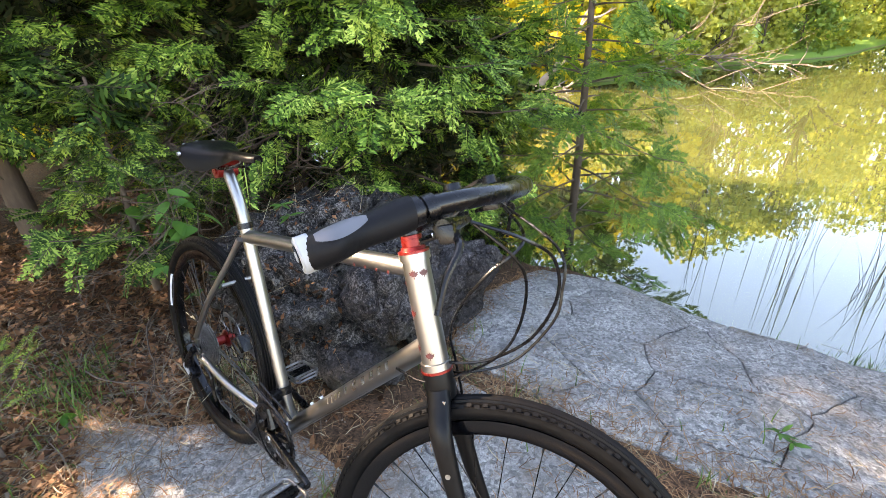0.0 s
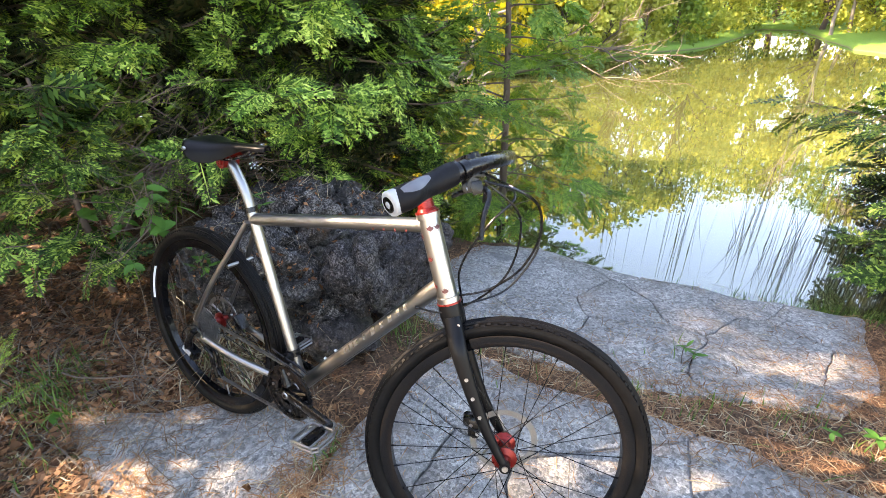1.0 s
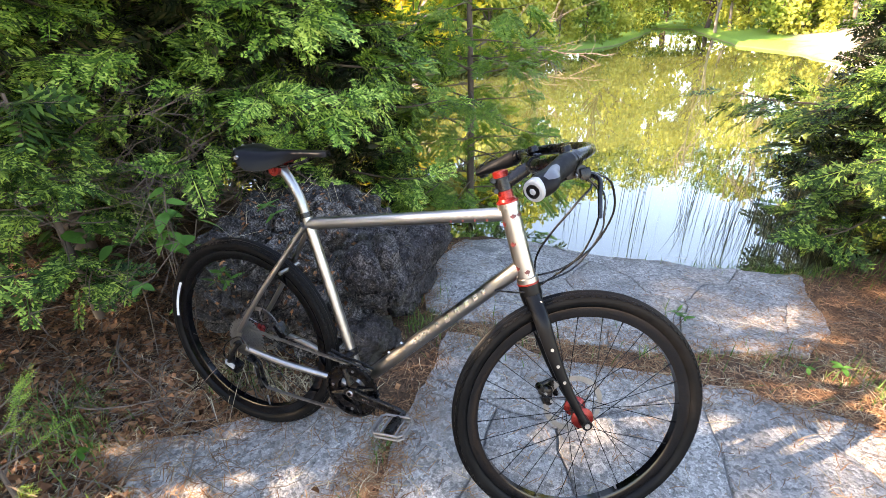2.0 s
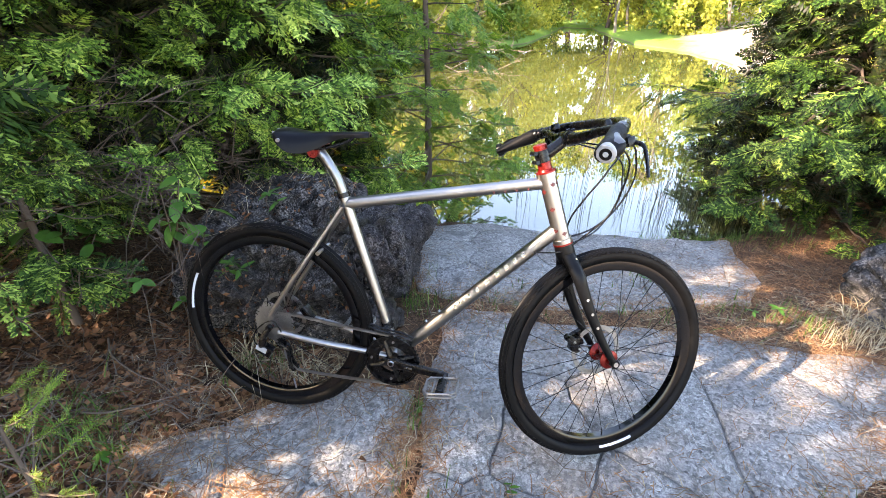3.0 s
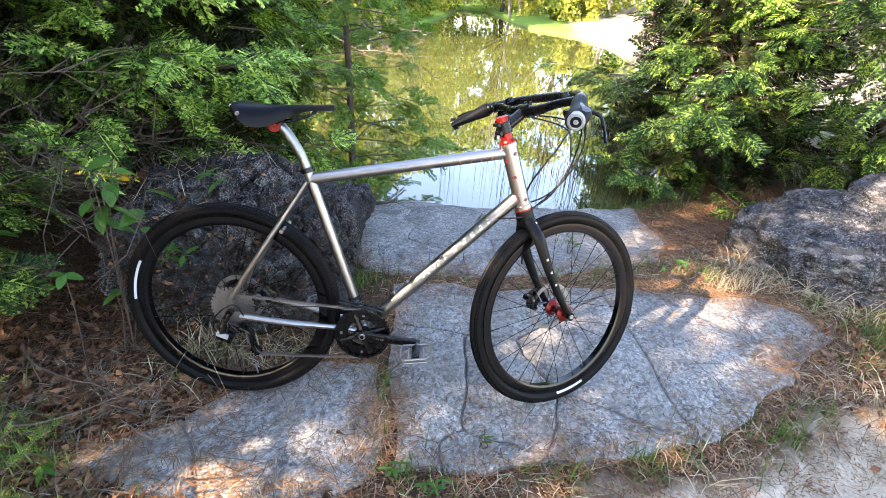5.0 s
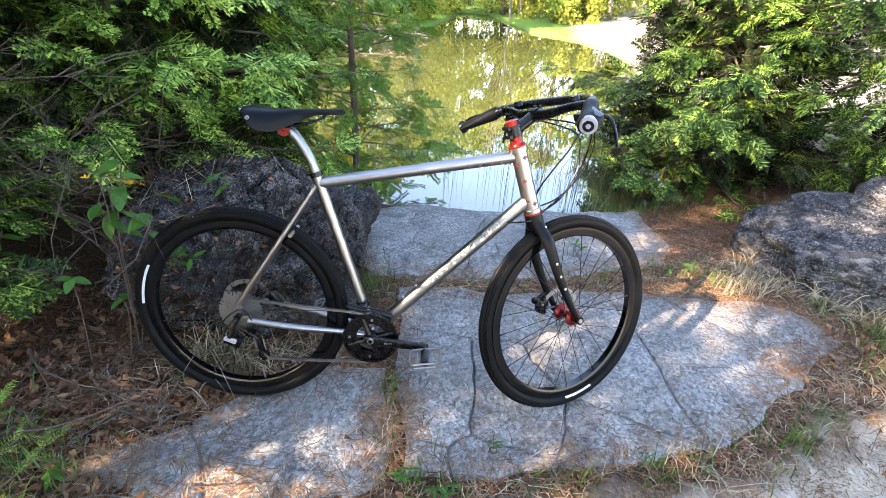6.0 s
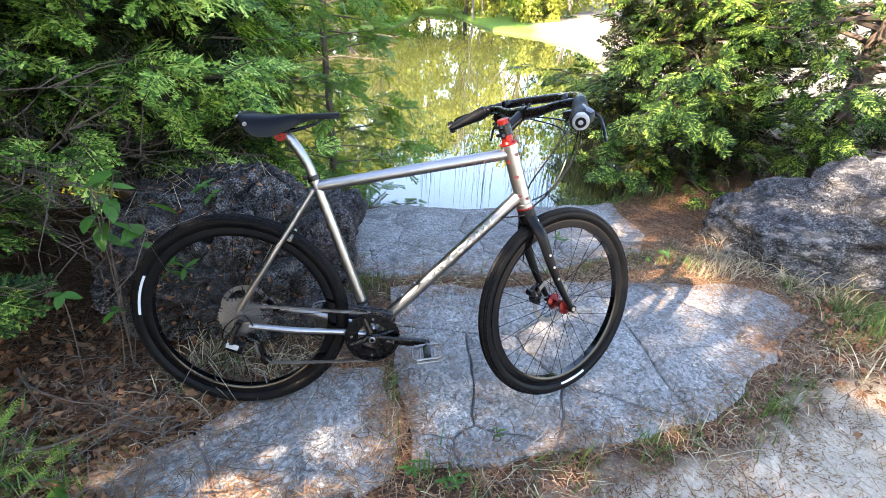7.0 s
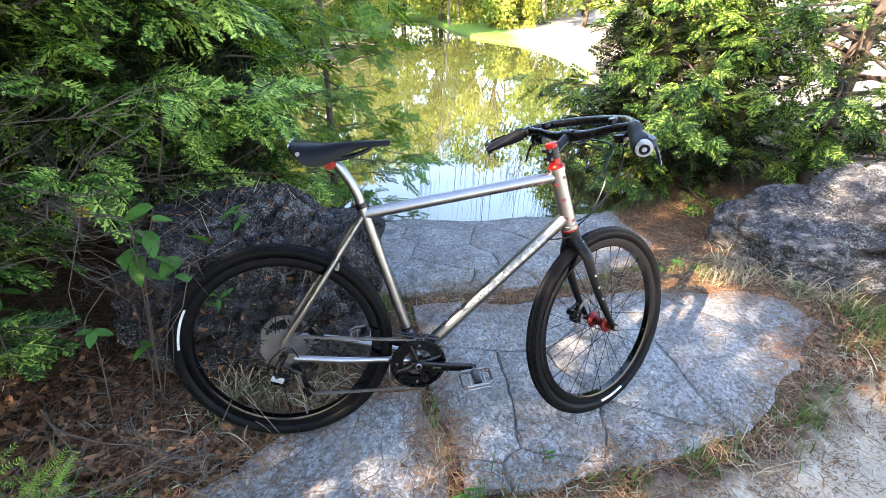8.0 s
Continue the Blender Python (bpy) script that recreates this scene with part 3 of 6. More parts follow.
def spread(templates, pos, turn, size, rng):
    """Copies of the templates, joined into one set of vertices and quads."""
    vs, fs, base = [], [], 0
    pick = rng.integers(0, len(templates), len(pos))
    for i, (v, f) in enumerate(templates):
        k = np.where(pick == i)[0]
        if not len(k):
            continue
        w = np.einsum("nij,mj->nmi", turn[k], v) * size[k][:, None, None] + pos[k][:, None, :]
        vs.append(w.reshape(-1, 3))
        fs.append((f[None] + (np.arange(len(k)) * len(v))[:, None, None]).reshape(-1, 4) + base)
        base += len(k) * len(v)
    return np.concatenate(vs), np.concatenate(fs)


def unit(v):
    return v / (np.linalg.norm(v) + 1e-9)


def in_gap(p, gaps, chance):
    """Which of the points p have sun rays that come down in one of the openings (start, end, radius, share) of the crown."""
    q = p[:, :2] - np.outer(p[:, 2] / SUN_DIR.z, (SUN_DIR.x, SUN_DIR.y))
    hit = np.zeros(len(p), bool)
    for a, b, r, share in gaps:
        a, e = np.array(a), np.array(b) - np.array(a)
        t = np.clip((q - a) @ e / (e @ e), 0, 1)
        hit |= (chance < share) & (np.linalg.norm(q - a - t[:, None] * e, axis=1) < r)
    return hit


def conifer(name, base, height, radius, limbs, per_limb, seed, label, fine, coarse, leaf, low=0.15, spray=0.17, droop=0.25, lean=(0, 0), trunk_r=0.05, group="", taper=1.1, full=1.75, fill=0, apart=False, gaps=()):
    """A trunk, limbs that arch outwards, and sprays all along them; the lower crown is the denser."""
    rng = np.random.default_rng(seed)
    b = np.array((base[0], base[1], gz(*base) - 0.03))
    tree = thing(name, Matrix.Translation(b), label, "tree", group)
    wood = bmesh.new()
    steps = np.linspace(0, 1, 9)
    line = np.array([(lean[0] * t * height + 0.004 * height * math.sin(5 * t + seed), lean[1] * t * height + 0.004 * height * math.cos(4 * t + seed), t * height) for t in steps])
    tube(wood, line, [trunk_r * (1.15 - t) + 0.004 for t in steps], 9)
    sets = {"fine": [], "coarse": [], "inner": []}
    dense = int(limbs * 0.68) if fine else 0
    for i in range(limbs):
        if i < dense:
            h = low + (full - low) * (i + rng.uniform(0, 1)) / dense
        else:
            h0 = full if fine else low
            h = h0 + (height * 0.98 - h0) * (i - dense + rng.uniform(0, 1)) / (limbs - dense)
        t = h / height
        root = np.array([np.interp(t, steps, line[:, k]) for k in range(3)])
        az = i * 2.39996 + rng.uniform(-0.5, 0.5)
        reach = radius * (1 - 0.9 * max(0.0, (t - 0.25) / 0.75) ** taper) * rng.uniform(0.6, 1.15)
        out = np.array((math.cos(az), math.sin(az), 0))
        rise = rng.uniform(-0.05, 0.35)
        us = np.linspace(0, 1, 6)
        pts = np.array([root + out * reach * u + np.array((0, 0, reach * (rise * u - droop * u * u + 0.18 * u ** 4))) for u in us])
        if apart:
            part("limb", tubes((pts, [max(0.0025, trunk_r * 0.30 * (1 - 0.9 * u)) for u in us], 5)), BARK, tree)
        else:
            tube(wood, pts, [max(0.0025, trunk_r * 0.30 * (1 - 0.9 * u)) for u in us], 5, False)
        n = max(3, int(per_limb * (0.35 + 0.65 * reach / radius)))
        if i >= dense:
            n = max(3, int(n * 0.6))
        for k in range(n):
            u = 0.15 + 0.85 * ((k + rng.uniform(0, 1)) / n) ** 0.75
            p = np.array([np.interp(u, us, pts[:, j]) for j in range(3)])
            lat = np.array((-out[1], out[0], 0)) * rng.choice((-1, 1))
            d = unit(out * rng.uniform(0.2, 1.0) + lat * rng.uniform(0.1, 1.0) + np.array((0, 0, rng.uniform(-0.55, 0.35))))
            step = rng.uniform(0, 0.34) * reach * (1.15 - u)
            q = p + d * step
            if i < dense and step > 0.08 and rng.uniform() < 0.4 and not apart:
                tube(wood, [p, (p + q) / 2 + (0, 0, 0.01), q], [0.0030, 0.0022, 0.0012], 3, False)
            sets["fine" if i < dense and q[2] > 0.05 else "coarse"].append((q, unit(d + np.array((0, 0, rng.uniform(-0.5, 0.15)))), unit(np.array((rng.normal(0, 0.45), rng.normal(0, 0.45), 0.9)) + out * 0.5), spray * rng.uniform(0.6, 1.3) * (1.0 if i < dense else 1.25)))
    # Extra sprays inside the crown, coloured near black to stand for its shade.
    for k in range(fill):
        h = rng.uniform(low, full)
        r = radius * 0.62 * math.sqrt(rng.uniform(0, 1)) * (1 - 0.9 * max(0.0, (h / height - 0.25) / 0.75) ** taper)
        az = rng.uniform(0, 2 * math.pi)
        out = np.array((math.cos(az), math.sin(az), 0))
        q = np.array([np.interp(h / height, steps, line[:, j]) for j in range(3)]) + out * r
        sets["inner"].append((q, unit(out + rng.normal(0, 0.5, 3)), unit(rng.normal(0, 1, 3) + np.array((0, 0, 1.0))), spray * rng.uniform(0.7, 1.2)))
    part("trunk", wood, BARK, tree, "thin grey-brown trunk and limbs", sharp=70)
    vs, fs, base_i = [], [], 0
    for key, templates in (("fine", fine), ("coarse", coarse)):
        if sets[key]:
            pos, ax, up, sz = (np.array(a) for a in zip(*sets[key]))
            if gaps:
                luck = rng.uniform(0, 1, len(pos))
                lat = np.cross(up, ax)
                keep = ~np.any([in_gap(b + pos + ax * (sz * u)[:, None] + lat * (sz * w)[:, None], gaps, luck) for u, w in ((0, 0), (0.5, 0), (1, 0), (0.35, 0.33), (0.35, -0.33))], 0)
                pos, ax, up, sz = pos[keep], ax[keep], up[keep], sz[keep]
            v, f = spread(templates, pos, frames_of(ax, up), sz, rng)
            vs.append(v)
            fs.append(f + base_i)
            base_i += len(v)
    soup("crown", np.concatenate(vs), np.concatenate(fs), leaf, tree)
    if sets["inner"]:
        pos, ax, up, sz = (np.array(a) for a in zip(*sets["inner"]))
        soup("inner_foliage", *spread(coarse, pos, frames_of(ax, up), sz, rng), CEDAR_INNER_SHADE, tree, "dark inner foliage")
    return tree


trng = random.Random(11)
FERN = [fern_spray(trng, 9, 2) for _ in range(6)]
FERN_COARSE = [fern_spray(trng, 8, 0) for _ in range(4)]
SOFT = [needle_spray(trng) for _ in range(5)]

CEDAR_LABEL = "dense green cedar with ferny drooping sprays beside the pond"
BEHIND = "cedars behind the bicycle"
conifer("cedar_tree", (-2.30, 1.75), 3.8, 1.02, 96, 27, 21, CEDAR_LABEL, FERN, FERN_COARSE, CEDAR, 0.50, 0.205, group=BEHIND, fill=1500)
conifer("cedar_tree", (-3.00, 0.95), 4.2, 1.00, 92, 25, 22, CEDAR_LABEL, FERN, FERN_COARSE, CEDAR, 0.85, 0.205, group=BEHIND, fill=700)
conifer("cedar_tree", (-3.05, 0.22), 3.4, 0.86, 56, 21, 26, CEDAR_LABEL, FERN, FERN_COARSE, CEDAR_SHADED, 0.76, 0.20, group=BEHIND, fill=1200)
conifer("cedar_tree", (-2.12, 2.30), 3.2, 0.72, 64, 26, 23, CEDAR_LABEL, FERN, FERN_COARSE, CEDAR_SHADED, 0.10, 0.18, group=BEHIND, fill=1000)
conifer("cedar_tree", (-3.15, 1.95), 4.0, 1.0, 70, 30, 28, CEDAR_LABEL, None, FERN_COARSE, CEDAR_SHADED, 0.05, 0.20, group=BEHIND)
conifer("young_cedar", (-3.55, 1.55), 1.5, 0.75, 46, 34, 29, "low dense young cedar in the thicket", None, FERN_COARSE, CEDAR_SHADED, 0.05, 0.17, trunk_r=0.02, apart=True)
conifer("young_cedar", (-2.28, 0.50), 1.0, 0.40, 32, 17, 27, "low young cedar with flat green sprays", FERN, FERN_COARSE, CEDAR_SHADED, 0.30, 0.15, 0.2, trunk_r=0.014, full=0.9, apart=True)
conifer("cedar_tree", (-3.7, 2.1), 4.6, 1.3, 74, 30, 24, CEDAR_LABEL, None, FERN_COARSE, CEDAR_SHADED, 0.75, 0.24, group=BEHIND)
conifer("cedar_tree", (-4.5, 0.7), 5.0, 1.2, 66, 28, 25, CEDAR_LABEL, None, FERN_COARSE, CEDAR_SHADED, 1.15, 0.24, group=BEHIND)
conifer("young_conifer", (-1.30, 2.80), 3.0, 0.76, 76, 14, 31, "slender young conifer with feathery twigs at the water", FERN, FERN_COARSE, HEMLOCK, 0.12, 0.19, 0.25, (-0.02, 0.0), 0.024, apart=True)
conifer("cedar_tree", (1.70, 3.25), 3.2, 1.14, 86, 26, 41, "bushy green cedar overhanging the pond bank", FERN, FERN_COARSE, CEDAR_SHADED, 0.26, 0.21, 0.32, group="cedars by the pale boulder", fill=1300)
conifer("cedar_tree", (2.90, 2.75), 4.4, 1.30, 68, 22, 42, "bushy green cedar overhanging the pond bank", FERN, FERN_COARSE, CEDAR_SHADED, 0.18, 0.22, 0.3, trunk_r=0.075, group="cedars by the pale boulder", fill=250)
# cedars along the path, whose shade falls on the paving
SHADE = (0.24, 0.60)
GAPS = [((0.36, 0.84), (0.68, 1.01), 0.020, 1), ((0.46, 0.78), (0.83, 1.02), 0.028, 1), ((0.54, 0.70), (0.93, 0.97), 0.034, 1), ((0.62, 1.68), (0.90, 1.38), 0.09, 1), ((-0.30, 0.47), (-0.16, 0.50), 0.050, 1), ((-0.05, 0.80), (0.45, 0.99), 0.012, 0.7),
        ((-1.02, 0.16), (-0.86, 0.10), 0.06, 0.85), ((-1.15, 0.05), (-1.55, 0.06), 0.07, 0.85), ((-2.28, 0.66), (-2.13, 0.67), 0.04, 1), ((0.44, 1.55), (0.66, 1.68), 0.09, 1), ((2.4, 1.60), (3.4, 1.65), 0.18, 0.85),
        ((1.3, -0.15), (2.3, 0.15), 0.22, 0.9), ((-1.9, 1.95), (-0.2, 2.65), 0.38, 0.78), ((-1.2, 1.65), (-0.4, 2.3), 0.22, 0.75), ((2.4, 3.6), (4.4, 5.0), 0.5, 0.4)]
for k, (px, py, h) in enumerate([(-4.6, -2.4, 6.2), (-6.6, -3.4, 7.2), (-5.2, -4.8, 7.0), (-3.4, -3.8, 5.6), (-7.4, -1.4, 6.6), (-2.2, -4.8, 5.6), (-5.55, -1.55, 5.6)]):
    conifer("cedar_tree", (px + SHADE[0], py + SHADE[1]), h, 1.5, 70, 26, 60 + k, "tall green cedar along the path", None, FERN_COARSE, CEDAR_SHADED, 0.5, 0.30, trunk_r=0.09, group="cedars along the path", taper=1.5, gaps=GAPS)

conifer("cedar_tree", (-3.85, -2.15), 4.5, 0.8, 50, 22, 68, "slim green cedar along the path", None, FERN_COARSE, CEDAR_SHADED, 0.5, 0.26, trunk_r=0.05, group="cedars along the path", taper=1.5, gaps=GAPS)


def broadleaf(name, base, height, radius, leaves, size, seed, label, leaf, category="tree", trunk=True, group=""):
    """A forked trunk and a crown of many leaves in uneven clumps."""
    rng = np.random.default_rng(seed)
    b = Vector((base[0], base[1], gz(*base) - 0.05))
    tree = thing(name, Matrix.Translation(b), label, category, group)
    wood = bmesh.new()
    clumps = []
    n = 26
    for i in range(n):
        t = rng.uniform(0.18 if trunk else 0.05, 1.0)
        w = radius * math.sin(math.pi * min(0.93, 0.25 + 0.68 * t)) * rng.uniform(0.35, 1.0)
        az = rng.uniform(0, 2 * math.pi)
        clumps.append((np.array((w * math.cos(az), w * math.sin(az), t * height)), radius * rng.uniform(0.22, 0.42)))
    r0 = 0.018 * height
    top = height * 0.8
    tube(wood, [(0, 0, 0), (0.04 * height, 0.02 * height, top * 0.4), (0.02 * height, -0.03 * height, top * 0.75), (0, 0, top)], [r0, r0 * 0.8, r0 * 0.5, r0 * 0.15], 8)
    for c, r in clumps:
        z0 = max(0.08 * height, c[2] * 0.6)
        m = (np.array((0.03 * height, 0, z0)) + c) / 2 + np.array((0, 0, 0.04 * height))
        tube(wood, [(0.03 * height, 0, z0), m, c], [r0 * 0.4, r0 * 0.25, r0 * 0.08], 5, False)
    k = rng.integers(0, n, leaves)
    cc, rr = np.array([c for c, _ in clumps])[k], np.array([r for _, r in clumps])[k]
    d = rng.normal(0, 1, (leaves, 3))
    d /= np.linalg.norm(d, axis=1, keepdims=True)
    p = cc + d * (rr * rng.uniform(0.3, 1.15, leaves) ** 0.6)[:, None] * np.array((1, 1, 0.75))
    s = size * rng.uniform(0.6, 1.4, leaves)
    a = rng.normal(0, 1, (leaves, 3))
    a /= np.linalg.norm(a, axis=1, keepdims=True)
    u = np.cross(a, rng.normal(0, 1, (leaves, 3)))
    u /= np.linalg.norm(u, axis=1, keepdims=True)
    v = np.stack([p, p + (a * 0.5 + u * 0.32) * s[:, None], p + a * s[:, None], p + (a * 0.5 - u * 0.32) * s[:, None]], 1).reshape(-1, 3)
    part("trunk", wood, BARK, tree, "branching grey trunk", sharp=70)
    soup("crown", v, np.arange(len(v)).reshape(-1, 4), leaf, tree)
    return tree


far = random.Random(5)
FAR_TREES = [(-6.2, 12.4, 5.0, 2.0, SPRING), (-8.6, 11.6, 5.6, 2.2, GOLD), (-4.9, 13.6, 4.6, 1.9, GOLD), (-11.0, 11.6, 6.0, 2.4, SPRING), (-3.6, 17.2, 6.5, 2.2, SPRING), (-6.6, 16.5, 8.5, 3.0, WOODS),
             (-1.8, 22.5, 7.0, 2.5, SPRING), (-3.8, 24.5, 9.0, 3.2, WOODS), (-0.6, 31.0, 8.5, 3.2, SPRING), (3.2, 33.0, 9.0, 3.4, SPRING), (5.6, 25.5, 7.0, 2.6, SPRING), (8.2, 20.5, 7.5, 2.8, WOODS),
             (8.2, 14.5, 5.5, 2.2, SPRING), (10.5, 26.0, 9.0, 3.4, WOODS), (-10.5, 18.0, 9.0, 3.4, WOODS), (-14.5, 13.0, 8.0, 3.2, SPRING), (-15.5, 19.0, 10.0, 4.0, WOODS), (0.5, 38.0, 10.0, 4.0, WOODS),
             (6.5, 37.0, 10.0, 4.0, WOODS), (-7.5, 30.0, 10.5, 4.0, WOODS), (13.5, 18.0, 9.0, 3.5, WOODS), (-10.5, 2.0, 5.0, 2.0, GOLD), (-12.5, 5.0, 5.5, 2.4, SPRING), (-9.0, -0.6, 4.5, 1.9, SPRING), (1.2, 33.5, 9.5, 3.2, SPRING), (-0.9, 27.0, 6.5, 2.3, SPRING), (2.9, 27.5, 6.5, 2.2, SPRING)]
for i, (px, py, h, r, m) in enumerate(FAR_TREES):
    text = {SPRING: "yellow-green spring tree on the far bank", GOLD: "golden-leaved tree on the far bank", WOODS: "tall leafy green tree beyond the pond"}[m]
    broadleaf("broadleaf_tree", (px, py), h, r, 3600, 0.22, 100 + i, text, m, group="far bank trees")
SHRUBS = [(-4.6, 12.5, 1.6, 1.2, WOODS), (-3.3, 14.4, 1.4, 1.0, SPRING), (-7.4, 11.0, 1.9, 1.4, GOLD), (-6.0, 11.8, 1.5, 1.2, SPRING), (-9.4, 10.4, 1.8, 1.4, SPRING), (-1.5, 20.5, 1.5, 1.0, SPRING), (6.8, 11.0, 1.7, 1.3, SPRING), (4.9, 22.5, 1.6, 1.2, WOODS),
          (-1.0, 24.5, 1.8, 1.4, SPRING), (-0.5, 28.0, 2.0, 1.6, WOODS), (3.4, 29.5, 2.0, 1.6, SPRING), (1.2, 31.5, 2.2, 1.9, SPRING), (4.2, 26.0, 1.8, 1.4, SPRING), (-4.4, 16.0, 1.8, 1.5, SPRING), (-5.6, 14.6, 2.2, 1.7, GOLD), (-11.5, 9.8, 1.8, 1.5, SPRING), (-5.6, 9.8, 1.7, 1.1, GOLD), (-7.2, 9.5, 1.9, 1.3, SPRING), (-4.9, 11.2, 1.8, 1.1, SPRING), (-8.8, 9.2, 1.8, 1.3, GOLD), (-6.3, 9.3, 2.3, 1.2, GOLD), (-5.0, 10.0, 2.2, 1.0, GOLD), (-7.9, 8.9, 2.2, 1.2, SPRING), (-10.2, 8.8, 2.2, 1.4, GOLD), (-3.9, 12.3, 2.0, 1.0, SPRING), (-2.7, 16.6, 1.6, 1.0, SPRING), (-2.0, 18.2, 1.5, 0.9, WOODS), (5.4, 21.8, 1.5, 1.1, SPRING), (6.8, 23.2, 1.7, 1.2, WOODS), (8.2, 25.2, 2.0, 1.6, SPRING), (6.1, 26.5, 2.2, 1.6, SPRING), (10.0, 28.5, 2.6, 2.0, SPRING), (12.5, 31.0, 3.0, 2.4, WOODS), (-5.9, 1.2, 1.3, 0.8, GOLD), (-5.4, 2.0, 1.0, 0.7, SPRING), (-6.8, 2.2, 1.6, 1.0, GOLD)]
for i, (px, py, h, r, m) in enumerate(SHRUBS):
    text = {SPRING: "yellow-green leafy shrub on the far shore", GOLD: "golden leafy shrub on the far shore", WOODS: "dark green shrub on the far shore"}[m]
    broadleaf("shrub", (px, py), h, r, 2400, 0.14, 200 + i, text, m, "shrub", False, "far bank shrubs")


# ---- the bicycle ----
# its own axes: x ahead, y to its left, z up, from the rear axle
LEAN_BIKE = -8.18
BIKE = pose(-1.271, 0.387, 0.371, LEAN_BIKE, 0, 0)
bicycle = thing("bicycle", BIKE @ Matrix.Translation((0.45, 0, -0.356)), "bare titanium bicycle with black loop handlebar and red fittings", "bicycle")
TO_BIKE = Matrix.Translation((-0.45, 0, 0.356))
BB = Vector((0.398, 0, -0.098))
CLUSTER = Vector((0.243, 0, 0.385))
HEAD_LOW, HEAD_TOP = Vector((0.862, 0, 0.325)), Vector((0.796, 0, 0.511))
STEER = 25.6
HEAD_UP = (HEAD_TOP - HEAD_LOW).normalized()
FORK = Matrix(((HEAD_UP.z, 0, HEAD_UP.x, HEAD_LOW.x), (0, 1, 0, 0), (-HEAD_UP.x, 0, HEAD_UP.z, HEAD_LOW.z), (0, 0, 0, 1))) @ pose(0, 0, 0, 0, 0, STEER)


def bike_part(name, bm, material, label="", m=None, smooth=True, sharp=35):
    ob = part(name, bm, material, bicycle, label, smooth, sharp)
    ob.matrix_basis = TO_BIKE @ (m or Matrix())
    return ob


def lerp(a, b, t):
    return Vector(a).lerp(Vector(b), t)


# frame
bike_part("seat_tube", tubes(([BB, CLUSTER + (CLUSTER - BB).normalized() * 0.022], 0.0152, 20)), TITANIUM)
bike_part("top_tube", tubes(([lerp(CLUSTER, HEAD_TOP, 0.01) + Vector((0, 0, -0.008)), HEAD_TOP - HEAD_UP * 0.028], 0.0165, 20)), TITANIUM)
bike_part("down_tube", tubes(([BB + Vector((0.012, 0, 0.01)), HEAD_LOW + HEAD_UP * 0.042], 0.0195, 24)), TITANIUM)
bm = tubes(([HEAD_LOW, HEAD_LOW + HEAD_UP * 0.012, HEAD_LOW + HEAD_UP * 0.0125, HEAD_TOP - HEAD_UP * 0.0125, HEAD_TOP - HEAD_UP * 0.012, HEAD_TOP], [0.0255, 0.0255, 0.0225, 0.0225, 0.0255, 0.0255], 28))
head_tube = bike_part("head_tube", bm, TITANIUM)
bm = bmesh.new()
tube(bm, [BB + Vector((0, -0.036, 0)), BB + Vector((0, 0.036, 0))], 0.0225, 24)
bike_part("bottom_bracket_shell", bm, TITANIUM)
for s in (-1, 1):
    top = CLUSTER + Vector((-0.004, 0.018 * s, -0.012))
    bike_part("seatstay", tubes((curve([top, (0.19, 0.030 * s, 0.297), (0.10, 0.056 * s, 0.158), (0.006, 0.062 * s, 0.012)], 6), 0.0078, 12)), TITANIUM)
    bike_part("chainstay", tubes((curve([BB + Vector((-0.015, 0.026 * s, -0.004)), (0.31, 0.032 * s, -0.088), (0.17, 0.058 * s, -0.064), (0.030, 0.063 * s, -0.044)], 6), 0.0098, 12)), TITANIUM)
    bm = bmesh.new()
    lathe(bm, [(0.007, 0.057 * s), (0.017, 0.057 * s), (0.017, 0.065 * s), (0.007, 0.065 * s)], 20, (-0.007, 0, -0.037))
    block(bm, (0.018, 0.007, 0.050), pose(0.001, 0.061 * s, -0.014, 0, 18, 0), 0.002)
    block(bm, (0.044, 0.007, 0.014), pose(0.016, 0.061 * s, -0.038, 0, -8, 0), 0.002)
    bike_part("dropout", bm, TITANIUM)
bike_part("stay_bridge", tubes(([(0.165, -0.042, 0.228), (0.165, 0.042, 0.228)], 0.006, 10)), TITANIUM)


# small red leaf decals on the head tube and the top tube
def leaf_decal(where, along, outward, size):
    """A notched five-pointed leaf, bent round the tube and a hair proud of it."""
    tip = [(0, 1), (0.16, 0.55), (0.42, 0.72), (0.40, 0.35), (0.95, 0.45), (0.75, 0.10), (0.88, -0.02), (0.45, -0.32), (0.50, -0.48), (0.08, -0.42), (0.06, -0.9)]
    ring = tip + [(-x, y) for x, y in reversed(tip[1:])]
    along, outward = Vector(along).normalized(), Vector(outward).normalized()
    side = along.cross(outward).normalized()
    bm = bmesh.new()
    radius = 0.0225
    vs = [bm.verts.new(Vector(where) + along * (y * size) + outward * (radius * (math.cos(x * size / radius) - 1)) + side * (x * size)) for x, y in ring]
    mid = bm.verts.new(Vector(where))
    for a, b in zip(vs, vs[1:] + vs[:1]):
        bm.faces.new((a, b, mid))
    bike_part("decal", bm, REDPAINT, "small red leaf decal", smooth=False)


